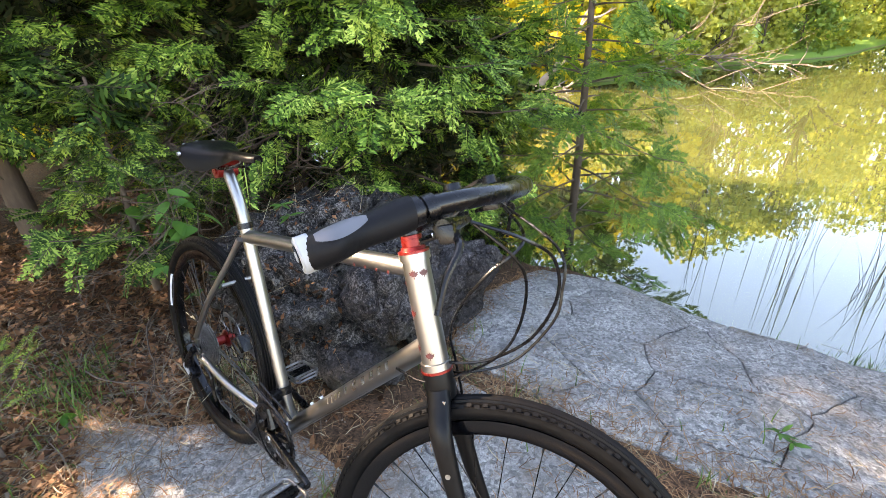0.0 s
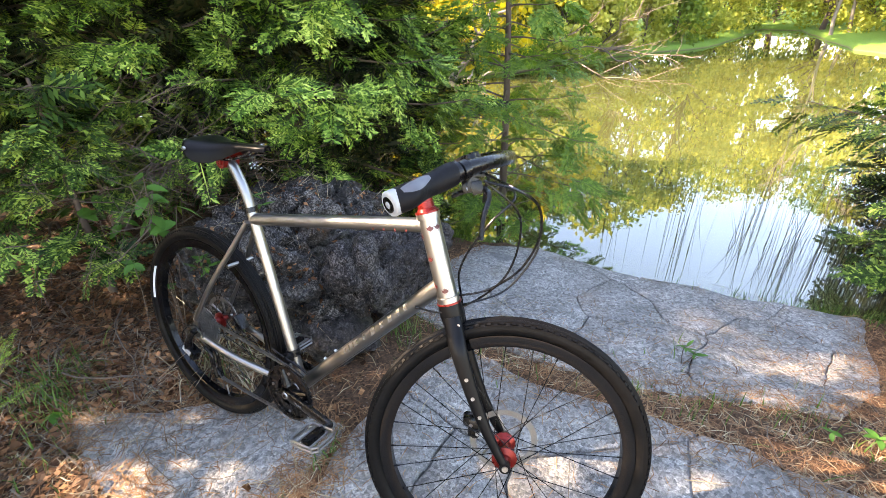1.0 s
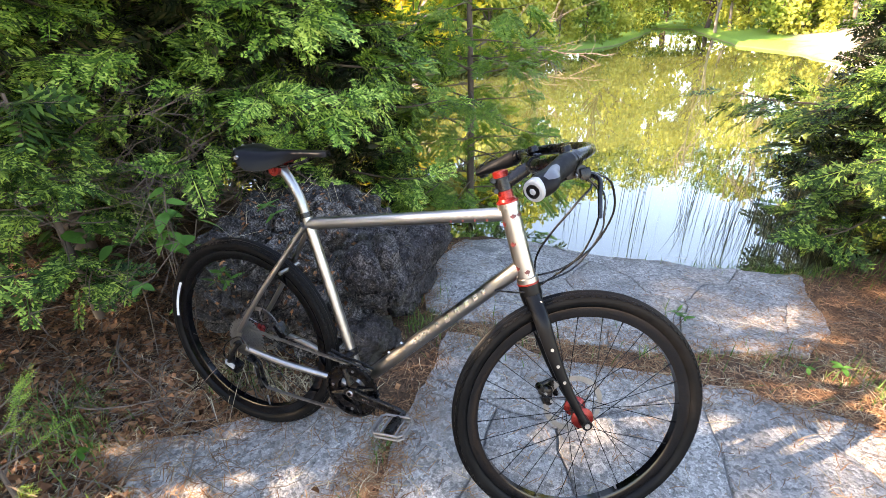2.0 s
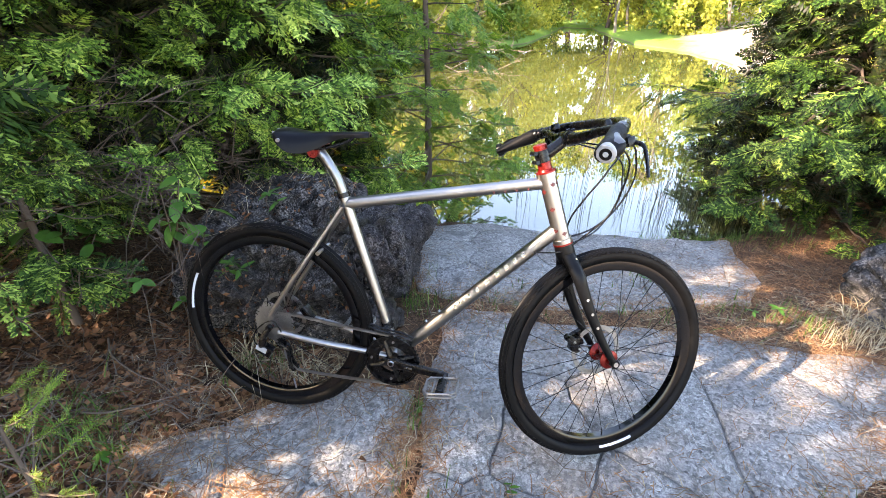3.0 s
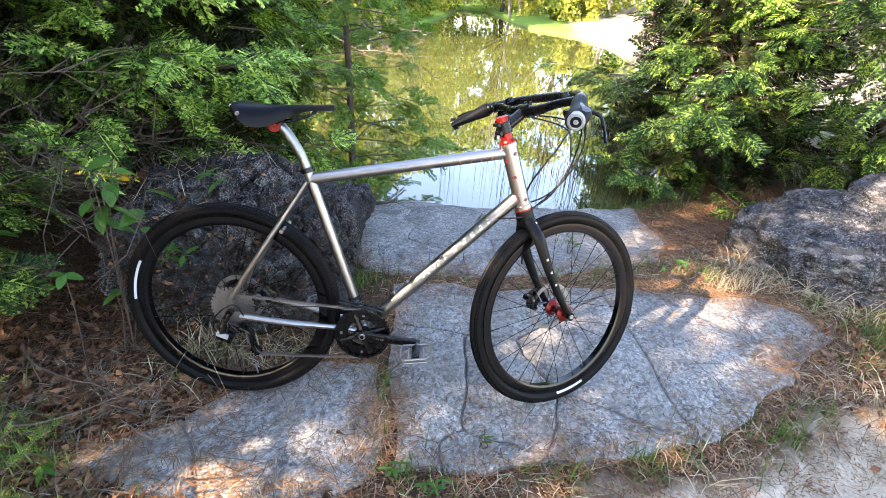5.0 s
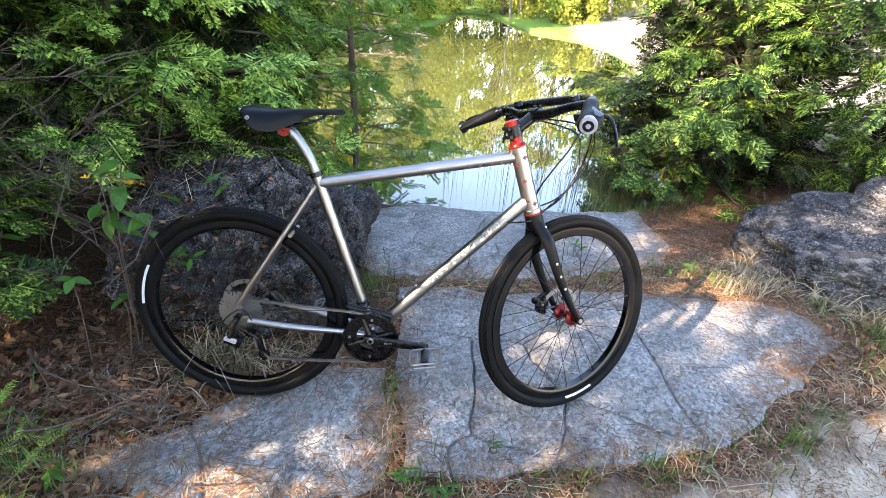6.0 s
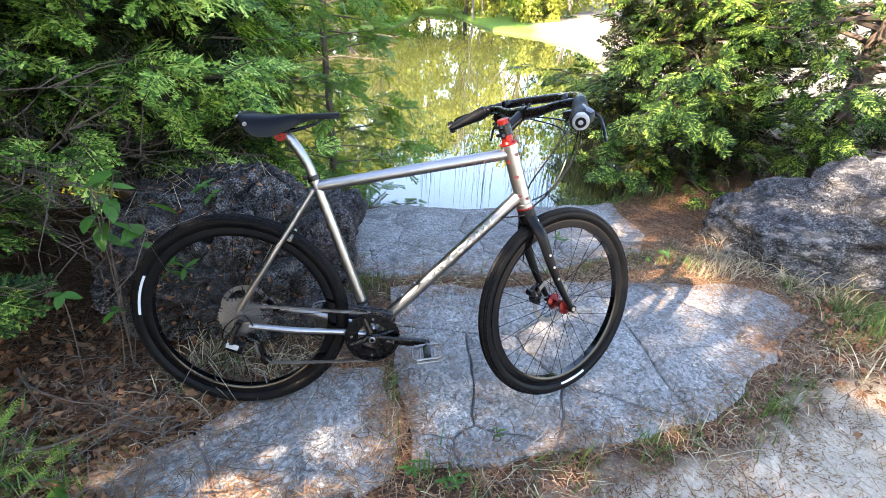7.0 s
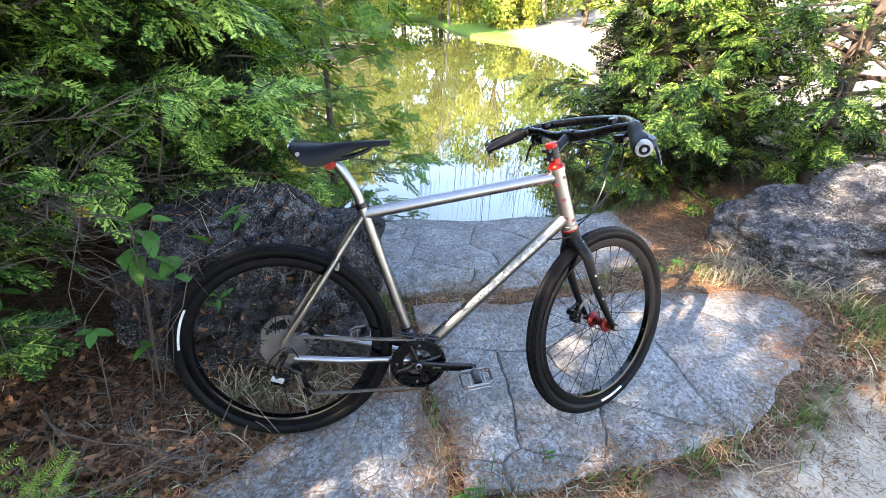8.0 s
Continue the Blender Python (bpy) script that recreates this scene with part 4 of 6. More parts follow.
AXIS = HEAD_UP
for h, ang in ((0.165, -62), (0.100, -105), (0.028, -62), (0.040, -120), (0.150, -135), (0.165, -20)):
    out = Vector((AXIS.z * math.cos(radians(ang)), math.sin(radians(ang)), -AXIS.x * math.cos(radians(ang))))
    leaf_decal(HEAD_LOW + AXIS * h + out * 0.0232, AXIS, out, 0.0085)
TT = (HEAD_TOP - HEAD_UP * 0.028 - CLUSTER).normalized()
for d, ang in ((0.46, -70), (0.49, -110), (0.52, -80), (0.43, -120)):
    out = Vector((-TT.z * math.sin(radians(-ang)), math.sin(radians(ang)), 0)) + Vector((0, 0, 0.25 * math.cos(radians(ang))))
    leaf_decal(CLUSTER + Vector((0, 0, -0.008)) + TT * d + Vector((0, -0.0168, -0.002)), TT, (0, -1, 0), 0.0042)
# pale maker's lettering on the down tube, as plain bars
DT0, DT1 = BB + Vector((0.012, 0, 0.01)), HEAD_LOW + HEAD_UP * 0.042
DTD = (DT1 - DT0).normalized()
DTU = Vector((-DTD.z, 0, DTD.x))
for k, (t, w, h) in enumerate([(0.40, 0.008, 0.012), (0.43, 0.006, 0.016), (0.46, 0.006, 0.012), (0.49, 0.009, 0.012), (0.54, 0.010, 0.013), (0.60, 0.016, 0.018), (0.66, 0.014, 0.014), (0.715, 0.014, 0.014), (0.765, 0.012, 0.014), (0.81, 0.010, 0.014)]):
    bm = bmesh.new()
    c = DT0.lerp(DT1, t)
    rows = []
    for a in np.linspace(-h / 2, h / 2, 5):
        ang = a / 0.0197
        o = Vector((0, -1, 0)) * math.cos(ang + 0.35) + DTU * math.sin(ang + 0.35)
        rows.append([bm.verts.new(c + o * 0.0199 + DTD * (x + a * 0.25)) for x in (-w / 2, w / 2)])
    for a, b in zip(rows, rows[1:]):
        bm.faces.new((a[0], a[1], b[1], b[0]))
    bike_part("lettering_bar", bm, PALEPRINT, "pale lettering bar")
# bosses for bottles and a cable port
for t in (0.22, 0.31):
    p = DT0.lerp(DT1, t) + DTU * 0.019
    bike_part("bottle_bolt", tubes(([p, p + DTU * 0.006], 0.0042, 10)), STEEL)

# seat post, collar, saddle
STU = (CLUSTER - BB).normalized()
bm = tubes(([CLUSTER + STU * 0.012, CLUSTER + STU * 0.026], 0.0185, 20))
block(bm, (0.012, 0.016, 0.012), Matrix.Translation(CLUSTER + STU * 0.019 + Vector((-0.022, 0, 0))), 0.002)
bike_part("seat_collar", bm, BLACK)
POST_TOP = Vector((0.158, 0, 0.528))
bike_part("seat_post", tubes((curve([CLUSTER, CLUSTER + STU * 0.05, (0.209, 0, 0.470), (0.180, 0, 0.512), POST_TOP], 6), 0.0136, 18)), TITANIUM)
bm = bmesh.new()
tube(bm, [(0.160, -0.024, 0.523), (0.160, 0.024, 0.523)], 0.0165, 20)
tube(bm, [(0.160, -0.028, 0.523), (0.160, -0.023, 0.523)], 0.0085, 14)
block(bm, (0.050, 0.044, 0.012), pose(0.168, 0, 0.546, 0, -4, 0), 0.003)
bike_part("seat_clamp", bm, REDMETAL, "red anodised seat clamp")

SAD = pose(0.186, 0, 0.563, 0, -2, 0)


def saddle_ring(u):
    """A section across the saddle; u runs from the back, 0, to the nose, 1."""
    x = -0.122 + 0.256 * u
    w = 0.060 * (1 - smooth(0.0, 0.62, u)) + 0.0165
    if u < 0.06:
        w *= 0.80 + 0.2 * u / 0.06
    if u > 0.95:
        w *= 1 - 0.35 * (u - 0.95) / 0.05
    top = 0.011 + 0.010 * float(smooth(0.35, 0.0, u)) + 0.006 * u
    drop = 0.040 * float(smooth(-0.05, 0.18, u) - smooth(0.22, 0.78, u)) + 0.015
    pts = []
    for k in range(13):
        a = math.pi * k / 12
        c, s = math.cos(a), math.sin(a)
        y = w * (abs(c) ** 0.75) * (1 if c > 0 else -1)
        z = top - drop * (1 - s ** 0.62)
        pts.append((x, y, z))
    for k in range(11, 0, -1):
        a = math.pi * k / 12
        c, s = math.cos(a), math.sin(a)
        y = (w - 0.004) * (abs(c) ** 0.75) * (1 if c > 0 else -1)
        z = top - 0.006 - drop * (1 - s ** 0.62)
        pts.append((x, y, min(z, top - drop * (1 - s ** 0.62) - 0.002)))
    return pts


bm = bmesh.new()
loft(bm, [saddle_ring(u) for u in np.linspace(0, 1, 26)])
saddle = bike_part("saddle", bm, LEATHER, "smooth black leather saddle", SAD)
for s in (-1, 1):
    bm = tubes((curve([(0.088, 0.008 * s, 0.004), (0.066, 0.014 * s, -0.012), (0.01, 0.022 * s, -0.028), (-0.05, 0.022 * s, -0.030), (-0.10, 0.035 * s, -0.012)], 5), 0.0035, 8))
    part("rail", bm, BLACK, saddle)
for y, z in ((-0.050, 0.013), (0.050, 0.013), (-0.020, 0.018), (0.020, 0.018)):
    part("rivet", tubes(([(-0.125, y, z), (-0.120, y, z)], 0.0045, 12)), STEEL, saddle)
part("side_rivet", tubes(([(-0.100, -0.0765, -0.004), (-0.100, -0.070, -0.003)], 0.005, 12)), STEEL, saddle)


# wheels
def wheel(name, m, disc_side, strip, label):
    """Rim with its tyre, spokes, hub and brake disc; the axle lies along y."""
    R = 0.326
    bm = bmesh.new()
    lathe(bm, [(0.2625, -0.010), (0.2625, 0.010), (0.272, 0.0135), (0.2895, 0.0135), (0.2895, -0.0135), (0.272, -0.0135)], 96)
    rim = part("rim", bm, RIM, bicycle, label, sharp=25)
    rim.name = name
    rim.matrix_basis = TO_BIKE @ m
    prof = []
    for k in range(33):
        a = radians(-152 + 304 * k / 32)
        r = 0.0195
        if abs(a) < radians(70):
            r += 0.0016 if k % 2 else -0.0012
        prof.append((R - 0.0195 + r * math.cos(a), r * math.sin(a) * 1.02))
    prof += [(0.287, 0.0085), (0.287, -0.0085)]
    bm = bmesh.new()
    lathe(bm, prof, 120)
    tyre = part("tyre", bm, RUBBER, rim, "black rubber tyre with fine ribs", sharp=24)
    # small side knobs of the tread
    kn = bmesh.new()
    for k in range(150):
        a = 2 * math.pi * k / 150
        for s in (-1, 1):
            b = radians(52 if k % 2 else 60) * s
            c = Matrix.Rotation(-a, 4, "Y") @ Matrix.Translation((R - 0.0195 + 0.0200 * math.cos(b), 0.0200 * math.sin(b) * 1.02, 0)) @ Matrix.Rotation(b, 4, "Z")
            bmesh.ops.create_cube(kn, size=1, matrix=c @ Matrix.Diagonal((0.0022, 0.0055, 0.0085, 1)))
    tagged(part("tread", kn, RUBBER, rim, smooth=False), kind="stuff")
    # reflective strips on the side walls
    a0, a1 = strip
    for s in (-1, 1):
        bm = bmesh.new()
        rows = []
        for k in range(19):
            a = radians(a0 + (a1 - a0) * k / 18)
            for_edge = []
            for b in (112, 122, 132):
                q = radians(b)
                rr = R - 0.0195 + 0.0202 * math.cos(q)
                for_edge.append(bm.verts.new((rr * math.cos(a), s * 0.0202 * math.sin(q) * 1.02, rr * math.sin(a))))
            rows.append(for_edge)
        for p, q in zip(rows, rows[1:]):
            for j in range(2):
                bm.faces.new((p[j], p[j + 1], q[j + 1], q[j]))
        part("reflective_strip", bm, REFLECT, rim, "white reflective strip")
    # hub
    bm = bmesh.new()
    lathe(bm, [(0.008, -0.050), (0.013, -0.050), (0.014, -0.034), (0.028, -0.030), (0.028, -0.026), (0.017, -0.018), (0.0145, 0.0), (0.017, 0.018), (0.028, 0.026), (0.028, 0.030), (0.014, 0.034), (0.013, 0.050), (0.008, 0.050)], 32)
    part("hub", bm, REDMETAL, rim, "red anodised hub")
    part("axle", tubes(([(0, -0.066, 0), (0, 0.066, 0)], 0.0065, 14)), BLACK, rim)
    # spokes, crossed from both flanges
    count = 28
    for k in range(count):
        side = -1 if k % 2 else 1
        a = 2 * math.pi * k / count
        lag = radians(62) * (1 if (k // 2) % 2 else -1)
        p = Vector((0.0265 * math.cos(a + lag), side * 0.028, 0.0265 * math.sin(a + lag)))
        q = Vector((0.266 * math.cos(a), side * 0.003, 0.266 * math.sin(a)))
        part("spoke", tubes(([p, q - (q - p).normalized() * 0.014, q - (q - p).normalized() * 0.0139, q], [0.00105, 0.00105, 0.0019, 0.0019], 6)), BLACK, rim)
    # brake disc
    bm = bmesh.new()
    y = disc_side * 0.041
    lathe(bm, [(0.066, y - 0.001), (0.080, y - 0.001), (0.080, y + 0.001), (0.066, y + 0.001)], 64)
    for k in range(6):
        a = 2 * math.pi * k / 6
        tube(bm, [(0.020 * math.cos(a), y, 0.020 * math.sin(a)), (0.068 * math.cos(a + 0.5), y, 0.068 * math.sin(a + 0.5))], 0.003, 5)
    for k in range(36):
        a = 2 * math.pi * k / 36
        tube(bm, [(0.0705 * math.cos(a), y - 0.0013, 0.0705 * math.sin(a)), (0.0755 * math.cos(a + 0.03), y - 0.0013, 0.0755 * math.sin(a + 0.03))], 0.0009, 4)
    part("brake_disc", bm, CHAINSTEEL, rim, "steel brake disc")
    part("valve", tubes(([(0.263 * math.cos(4.9), 0, 0.263 * math.sin(4.9)), (0.228 * math.cos(4.9), 0, 0.228 * math.sin(4.9))], 0.0028, 8)), STEEL, rim)
    return rim


REAR_AXLE = Vector((-0.007, 0, -0.037))
rear = wheel("rear_wheel", Matrix.Translation(REAR_AXLE) @ pose(0, 0, 0, -1.5, 0, 0), 1, (152, 178), "black rear wheel rim")
front = wheel("front_wheel", FORK @ Matrix.Translation((0.042, 0, -0.38)), 1, (253, 274), "black front wheel rim")
# cassette on the rear hub
cas = bmesh.new()
for k, (r, teeth) in enumerate([(0.027, 13), (0.030, 15), (0.034, 17), (0.038, 19), (0.043, 21), (0.048, 24), (0.054, 27), (0.061, 30), (0.068, 34)]):
    y = -0.054 + 0.0038 * k
    gear(cas, 0.017, r, teeth, y, y + 0.0018, depth=0.0035)
part("cassette", cas, CHAINSTEEL, rear, "grey steel cassette")

# fork
bm = bmesh.new()
tube(bm, [(0, 0, -0.002), (0, 0, -0.030), (0, 0, -0.052)], [0.0245, 0.0270, 0.0240], 24)
for s in (-1, 1):
    rows = []
    for u in np.linspace(0, 1, 18):
        z = -0.030 - 0.350 * u
        x = 0.010 * u + 0.032 * u ** 3
        y = s * (0.010 + 0.034 * float(smooth(-0.02, 0.20, u)) + 0.012 * u)
        a = 0.021 * (1 - 0.55 * u)
        b = 0.0135 * (1 - 0.40 * u)
        if u < 0.18:
            b = 0.0135 + 0.004 * (0.18 - u) / 0.18
        rows.append([(x + a * math.cos(t), y + b * math.sin(t), z) for t in (2 * math.pi * k / 16 for k in range(16))])
    loft(bm, rows)
    tube(bm, [(0.042, s * 0.045, -0.380), (0.042, s * 0.064, -0.380)], 0.0125, 20)
fork = bike_part("fork", bm, MATTE, "matt black carbon fork", FORK)
for s in (-1, 1):
    for z in (-0.16, -0.205, -0.25):
        u = (-0.030 - z) / 0.350
        y = s * (0.044 + 0.012 * u + 0.0135 * (1 - 0.40 * u) - 0.001)
        x = 0.010 * u + 0.032 * u ** 3
        part("fork_bolt", tubes(([(x, y, z), (x, y + s * 0.0022, z)], 0.0042, 12)), STEEL, fork)
    part("axle_cap", tubes(([(0.042, s * 0.0635, -0.380), (0.042, s * 0.0665, -0.380)], 0.0068, 16)), STEEL if s < 0 else BLACK, fork)
part("crown_bolt", tubes(([(0.012, -0.029, -0.048), (0.012, -0.033, -0.048)], 0.0032, 10)), STEEL, fork)

# headset, spacers, stem
bm = tubes(([(0, 0, -0.004), (0, 0, 0.0)], 0.027, 28))
bike_part("headset_cup", bm, REDMETAL, "red lower headset ring", FORK)
L = (HEAD_TOP - HEAD_LOW).length
bike_part("headset_cup", tubes(([(0, 0, L), (0, 0, L + 0.004), (0, 0, L + 0.0042), (0, 0, L + 0.010)], [0.0258, 0.0258, 0.0215, 0.019], 28)), REDMETAL, "red upper headset cup", FORK)
bike_part("spacer", tubes(([(0, 0, L + 0.0105), (0, 0, L + 0.0225)], 0.0175, 24)), REDMETAL, "red anodised spacer", FORK)
bike_part("spacer", tubes(([(0, 0, L + 0.0228), (0, 0, L + 0.0285)], 0.0175, 24)), REDMETAL, "red anodised spacer", FORK)
STEM_Z = L + 0.0445
bm = bmesh.new()
tube(bm, [(0, 0, STEM_Z - 0.0158), (0, 0, STEM_Z - 0.0145), (0, 0, STEM_Z + 0.0135), (0, 0, STEM_Z + 0.0150)], [0.0175, 0.0192, 0.0192, 0.0175], 24)
tube(bm, [(0.012, 0, STEM_Z + 0.001), (0.066, 0, STEM_Z + 0.018)], [0.0160, 0.0155], 20)
tube(bm, [(0.076, -0.021, STEM_Z + 0.0205), (0.076, 0.021, STEM_Z + 0.0205)], 0.0195, 24)
stem = bike_part("stem", bm, BLACK, "black handlebar stem", FORK)
for z in (-0.012, 0.012):
    part("stem_bolt", tubes(([(-0.021, -0.014, STEM_Z + z), (-0.021, 0.014, STEM_Z + z)], 0.0055, 10)), BLACK, stem)
for y in (-0.013, 0.013):
    for z in (0.002, 0.039):
        part("clamp_bolt", tubes(([(0.086, y, STEM_Z + z), (0.097, y, STEM_Z + z)], 0.0036, 8)), BLACK, stem)
bm = tubes(([(0, 0, STEM_Z + 0.0153), (0, 0, STEM_Z + 0.0205), (0, 0, STEM_Z + 0.0207), (0, 0, STEM_Z + 0.0280), (0, 0, STEM_Z + 0.0295)], [0.0172, 0.0172, 0.0178, 0.0178, 0.015], 24))
bike_part("top_cap", bm, REDMETAL, "red anodised top cap", FORK)

# loop handlebar: a cross bar, a loop ahead of it, and grips that sweep back
BZ = STEM_Z + 0.0205
bm = bmesh.new()
cross = [(0.105, -0.195, BZ + 0.012), (0.094, -0.130, BZ + 0.010), (0.078, -0.060, BZ + 0.001), (0.076, 0, BZ), (0.078, 0.060, BZ + 0.001), (0.094, 0.130, BZ + 0.010), (0.105, 0.195, BZ + 0.012)]
tube(bm, curve(cross, 6), [0.0112 + 0.0045 * float(smooth(0.12, 0.02, abs(p.y))) for p in curve(cross, 6)], 16)
loop = [(-0.002, -0.288, BZ - 0.008), (0.060, -0.235, BZ + 0.004), (0.105, -0.195, BZ + 0.012), (0.148, -0.150, BZ + 0.012), (0.178, -0.085, BZ + 0.009), (0.188, 0, BZ + 0.008)]
loop = loop + [(x, -y, z) for x, y, z in reversed(loop[:-1])]
tube(bm, curve(loop, 6), 0.0128, 16)
handlebar = bike_part("handlebar", bm, BLACK, "black looped handlebar", FORK)
for s in (-1, 1):
    a, b = Vector((-0.004, s * 0.2895, BZ - 0.0085)), Vector((0.088, s * 0.210, BZ + 0.0095))
    d = (b - a).normalized()
    out = Vector((d.y, -d.x, 0)) * (1 if s < 0 else -1)
    out = -out if out.dot(Vector((-0.5, s, 0))) < 0 else out
    bm = bmesh.new()
    rows = []
    for u in np.linspace(0, 1, 16):
        c = a.lerp(b, u)
        wide = 0.0190 + 0.0110 * math.exp(-((u - 0.22) / 0.20) ** 2)
        tall = 0.0192 + 0.0010 * math.sin(9 * u)
        if s > 0:
            tall, wide = tall * (1 - 0.45 * (1 - u) ** 2), wide + 0.010 * (1 - u) ** 1.5
        rows.append([c + out * (wide * math.cos(t) + 0.007 * math.exp(-((u - 0.22) / 0.2) ** 2)) + Vector((0, 0, 1)) * tall * math.sin(t) for t in (2 * math.pi * k / 20 for k in range(20))])
    loft(bm, rows)
    grip = bike_part("grip", bm, GRIP, "black ergonomic rubber grip", FORK)
    bm = bmesh.new()
    rows = []
    for i, u in enumerate(np.linspace(0.09, 0.56, 12)):
        c = a.lerp(b, u)
        wide = 0.0190 + 0.0110 * math.exp(-((u - 0.22) / 0.20) ** 2)
        half = 0.50 * math.sin(math.pi * (0.06 + 0.9 * i / 11)) ** 0.5
        rows.append([bm.verts.new(c + out * ((wide + 0.0008) * math.cos(t) + 0.007 * math.exp(-((u - 0.22) / 0.2) ** 2)) + Vector((0, 0, 1)) * 0.0206 * math.sin(t)) for t in np.linspace(0.75 - half, 0.75 + half, 7)])
    for p, q in zip(rows, rows[1:]):
        for k in range(6):
            bm.faces.new((p[k], p[k + 1], q[k + 1], q[k]))
    part("grip_pad", bm, GREY, grip, "grey palm pad")
    e = a - d * 0.001 + out * 0.005
    part("end_clamp", tubes(([e + d * 0.010, e - d * 0.003, e - d * 0.005], [0.0198, 0.0198, 0.0172], 24)), WHITE if s < 0 else BLACK, grip, "grip end clamp")
    part("end_plug", tubes(([e - d * 0.004, e - d * 0.0062], 0.0125, 20)), BLACK, grip)
    part("end_dot", tubes(([e - d * 0.0060, e - d * 0.0072], [0.006, 0.005], 14)), WHITE if s < 0 else BLACK, grip)
    part("inner_clamp", tubes(([b, b + d * 0.010], 0.0175, 20)), BLACK, grip)
    # brake lever and shifter under the bar
    pivot = b + d * 0.022 + Vector((0, 0, -0.002))
    bm = bmesh.new()
    tube(bm, [pivot - d * 0.007, pivot + d * 0.007], 0.0165, 18)
    body0, body1 = pivot + Vector((0.012, 0, -0.024)), pivot + Vector((0.020, -s * 0.062, -0.026))
    tube(bm, [body0, lerp(body0, body1, 0.55), body1, body1 + Vector((0.006, -s * 0.012, 0))], [0.0095, 0.0085, 0.0065, 0.0035], 14)
    block(bm, (0.020, 0.016, 0.022), Matrix.Translation(body0 + Vector((0.004, 0, -0.008))), 0.005)
    lever = bike_part("brake_lever", bm, BLACK, "black hydraulic brake lever", FORK)
    tip = [body0 + Vector((0.014, 0.0, -0.012)), body0 + Vector((0.020, s * 0.022, -0.024)), body0 + Vector((0.006, s * 0.044, -0.050)), body0 + Vector((-0.006, s * 0.056, -0.084))]
    part("lever_blade", tubes((curve(tip, 6), [0.0052] * 6 + [0.0045] * 6 + [0.004] * 7, 10)), BLACK, lever)
    part("pivot_bolt", tubes(([body0 + Vector((-0.012, 0, -0.006)), body0 + Vector((-0.0135, 0, -0.006))], 0.004, 10)), STEEL, lever)
    bm = bmesh.new()
    block(bm, (0.030, 0.032, 0.022), Matrix.Translation(pivot + Vector((0.004, -s * 0.045, -0.030))), 0.006)
    tube(bm, [pivot + Vector((-0.006, -s * 0.045, -0.036)), pivot + Vector((-0.030, -s * 0.030, -0.040))], [0.005, 0.0035], 8)
    bike_part("shifter", bm, BLACK, "black trigger shifter", FORK)
    # dial or bell on the bar
    bm = bmesh.new()
    tube(bm, [pivot + Vector((0.012, -s * 0.070, 0.008)), pivot + Vector((0.012, -s * 0.070, 0.022))], [0.014, 0.011], 16)
    bike_part("bar_clamp", bm, BLACK, "", FORK)

# crankset
CR = pose(*BB, 0, 0, 0)
bm = bmesh.new()
gear(bm, 0.050, 0.088, 42, -0.050, -0.047)
gear(bm, 0.046, 0.064, 30, -0.043, -0.040)
for k in range(4):
    a = radians(20 + 90 * k)
    tube(bm, [(0.020 * math.cos(a), -0.049, 0.020 * math.sin(a)), (0.074 * math.cos(a), -0.0495, 0.074 * math.sin(a))], [0.012, 0.007], 8)
ring = bike_part("chainring", bm, BLACK, "black chainrings", CR)
bm = bmesh.new()
disc_y(bm, 0.080, 0.0865, -0.0565, -0.0535, 64)
part("chain_guard", bm, BLACK, ring)
for k in range(8):
    a = radians(42.5 + 45 * k)
    part("ring_bolt", tubes(([(0.066 * math.cos(a), -0.0505, 0.066 * math.sin(a)), (0.066 * math.cos(a), -0.0535, 0.066 * math.sin(a))], 0.0042, 10)), STEEL if k % 2 else BLACK, ring)
CRANK_A = radians(-3)
bm = bmesh.new()
rows = []
for u in np.linspace(-0.12, 1.06, 14):
    r = 0.170 * u
    h = 0.0175 - 0.005 * u
    if u < 0 or u > 1:
        h *= 0.72
    y = -0.060 - 0.014 * u
    rows.append([(r, y + 0.0075 * math.copysign(abs(math.sin(t)) ** 0.6, math.sin(t)), h * math.copysign(abs(math.cos(t)) ** 0.6, math.cos(t))) for t in (2 * math.pi * k / 16 for k in range(16))])
loft(bm, rows)
crank = bike_part("crank_arm", bm, BLACK, "black crank arm", CR @ Matrix.Rotation(-CRANK_A, 4, "Y"))
part("crank_bolt", tubes(([(0, -0.068, 0), (0, -0.0705, 0)], [0.011, 0.0095], 18)), STEEL, crank)
part("crank_cap", tubes(([(0, -0.0700, 0), (0, -0.0715, 0)], 0.006, 14)), BLACK, crank)
for k, x in enumerate((0.034, 0.040, 0.047, 0.054)):
    bm = bmesh.new()
    block(bm, (0.0045, 0.0008, 0.007), Matrix.Translation((x + 0.012, -0.0728 - 0.0011 * k * 0.5, 0)))
    part("lettering_bar", bm, PALEPRINT, crank, "pale lettering bar", smooth=False)
bm = bmesh.new()
rows = []
for u in np.linspace(-0.12, 1.06, 12):
    h = 0.0165 - 0.005 * u
    if u < 0 or u > 1:
        h *= 0.72
    rows.append([(-0.170 * u, 0.060 + 0.012 * u + 0.007 * math.sin(t), h * math.cos(t)) for t in (2 * math.pi * k / 12 for k in range(12))])
loft(bm, rows)
bike_part("crank_arm", bm, BLACK, "black crank arm", CR @ Matrix.Rotation(-CRANK_A, 4, "Y"))


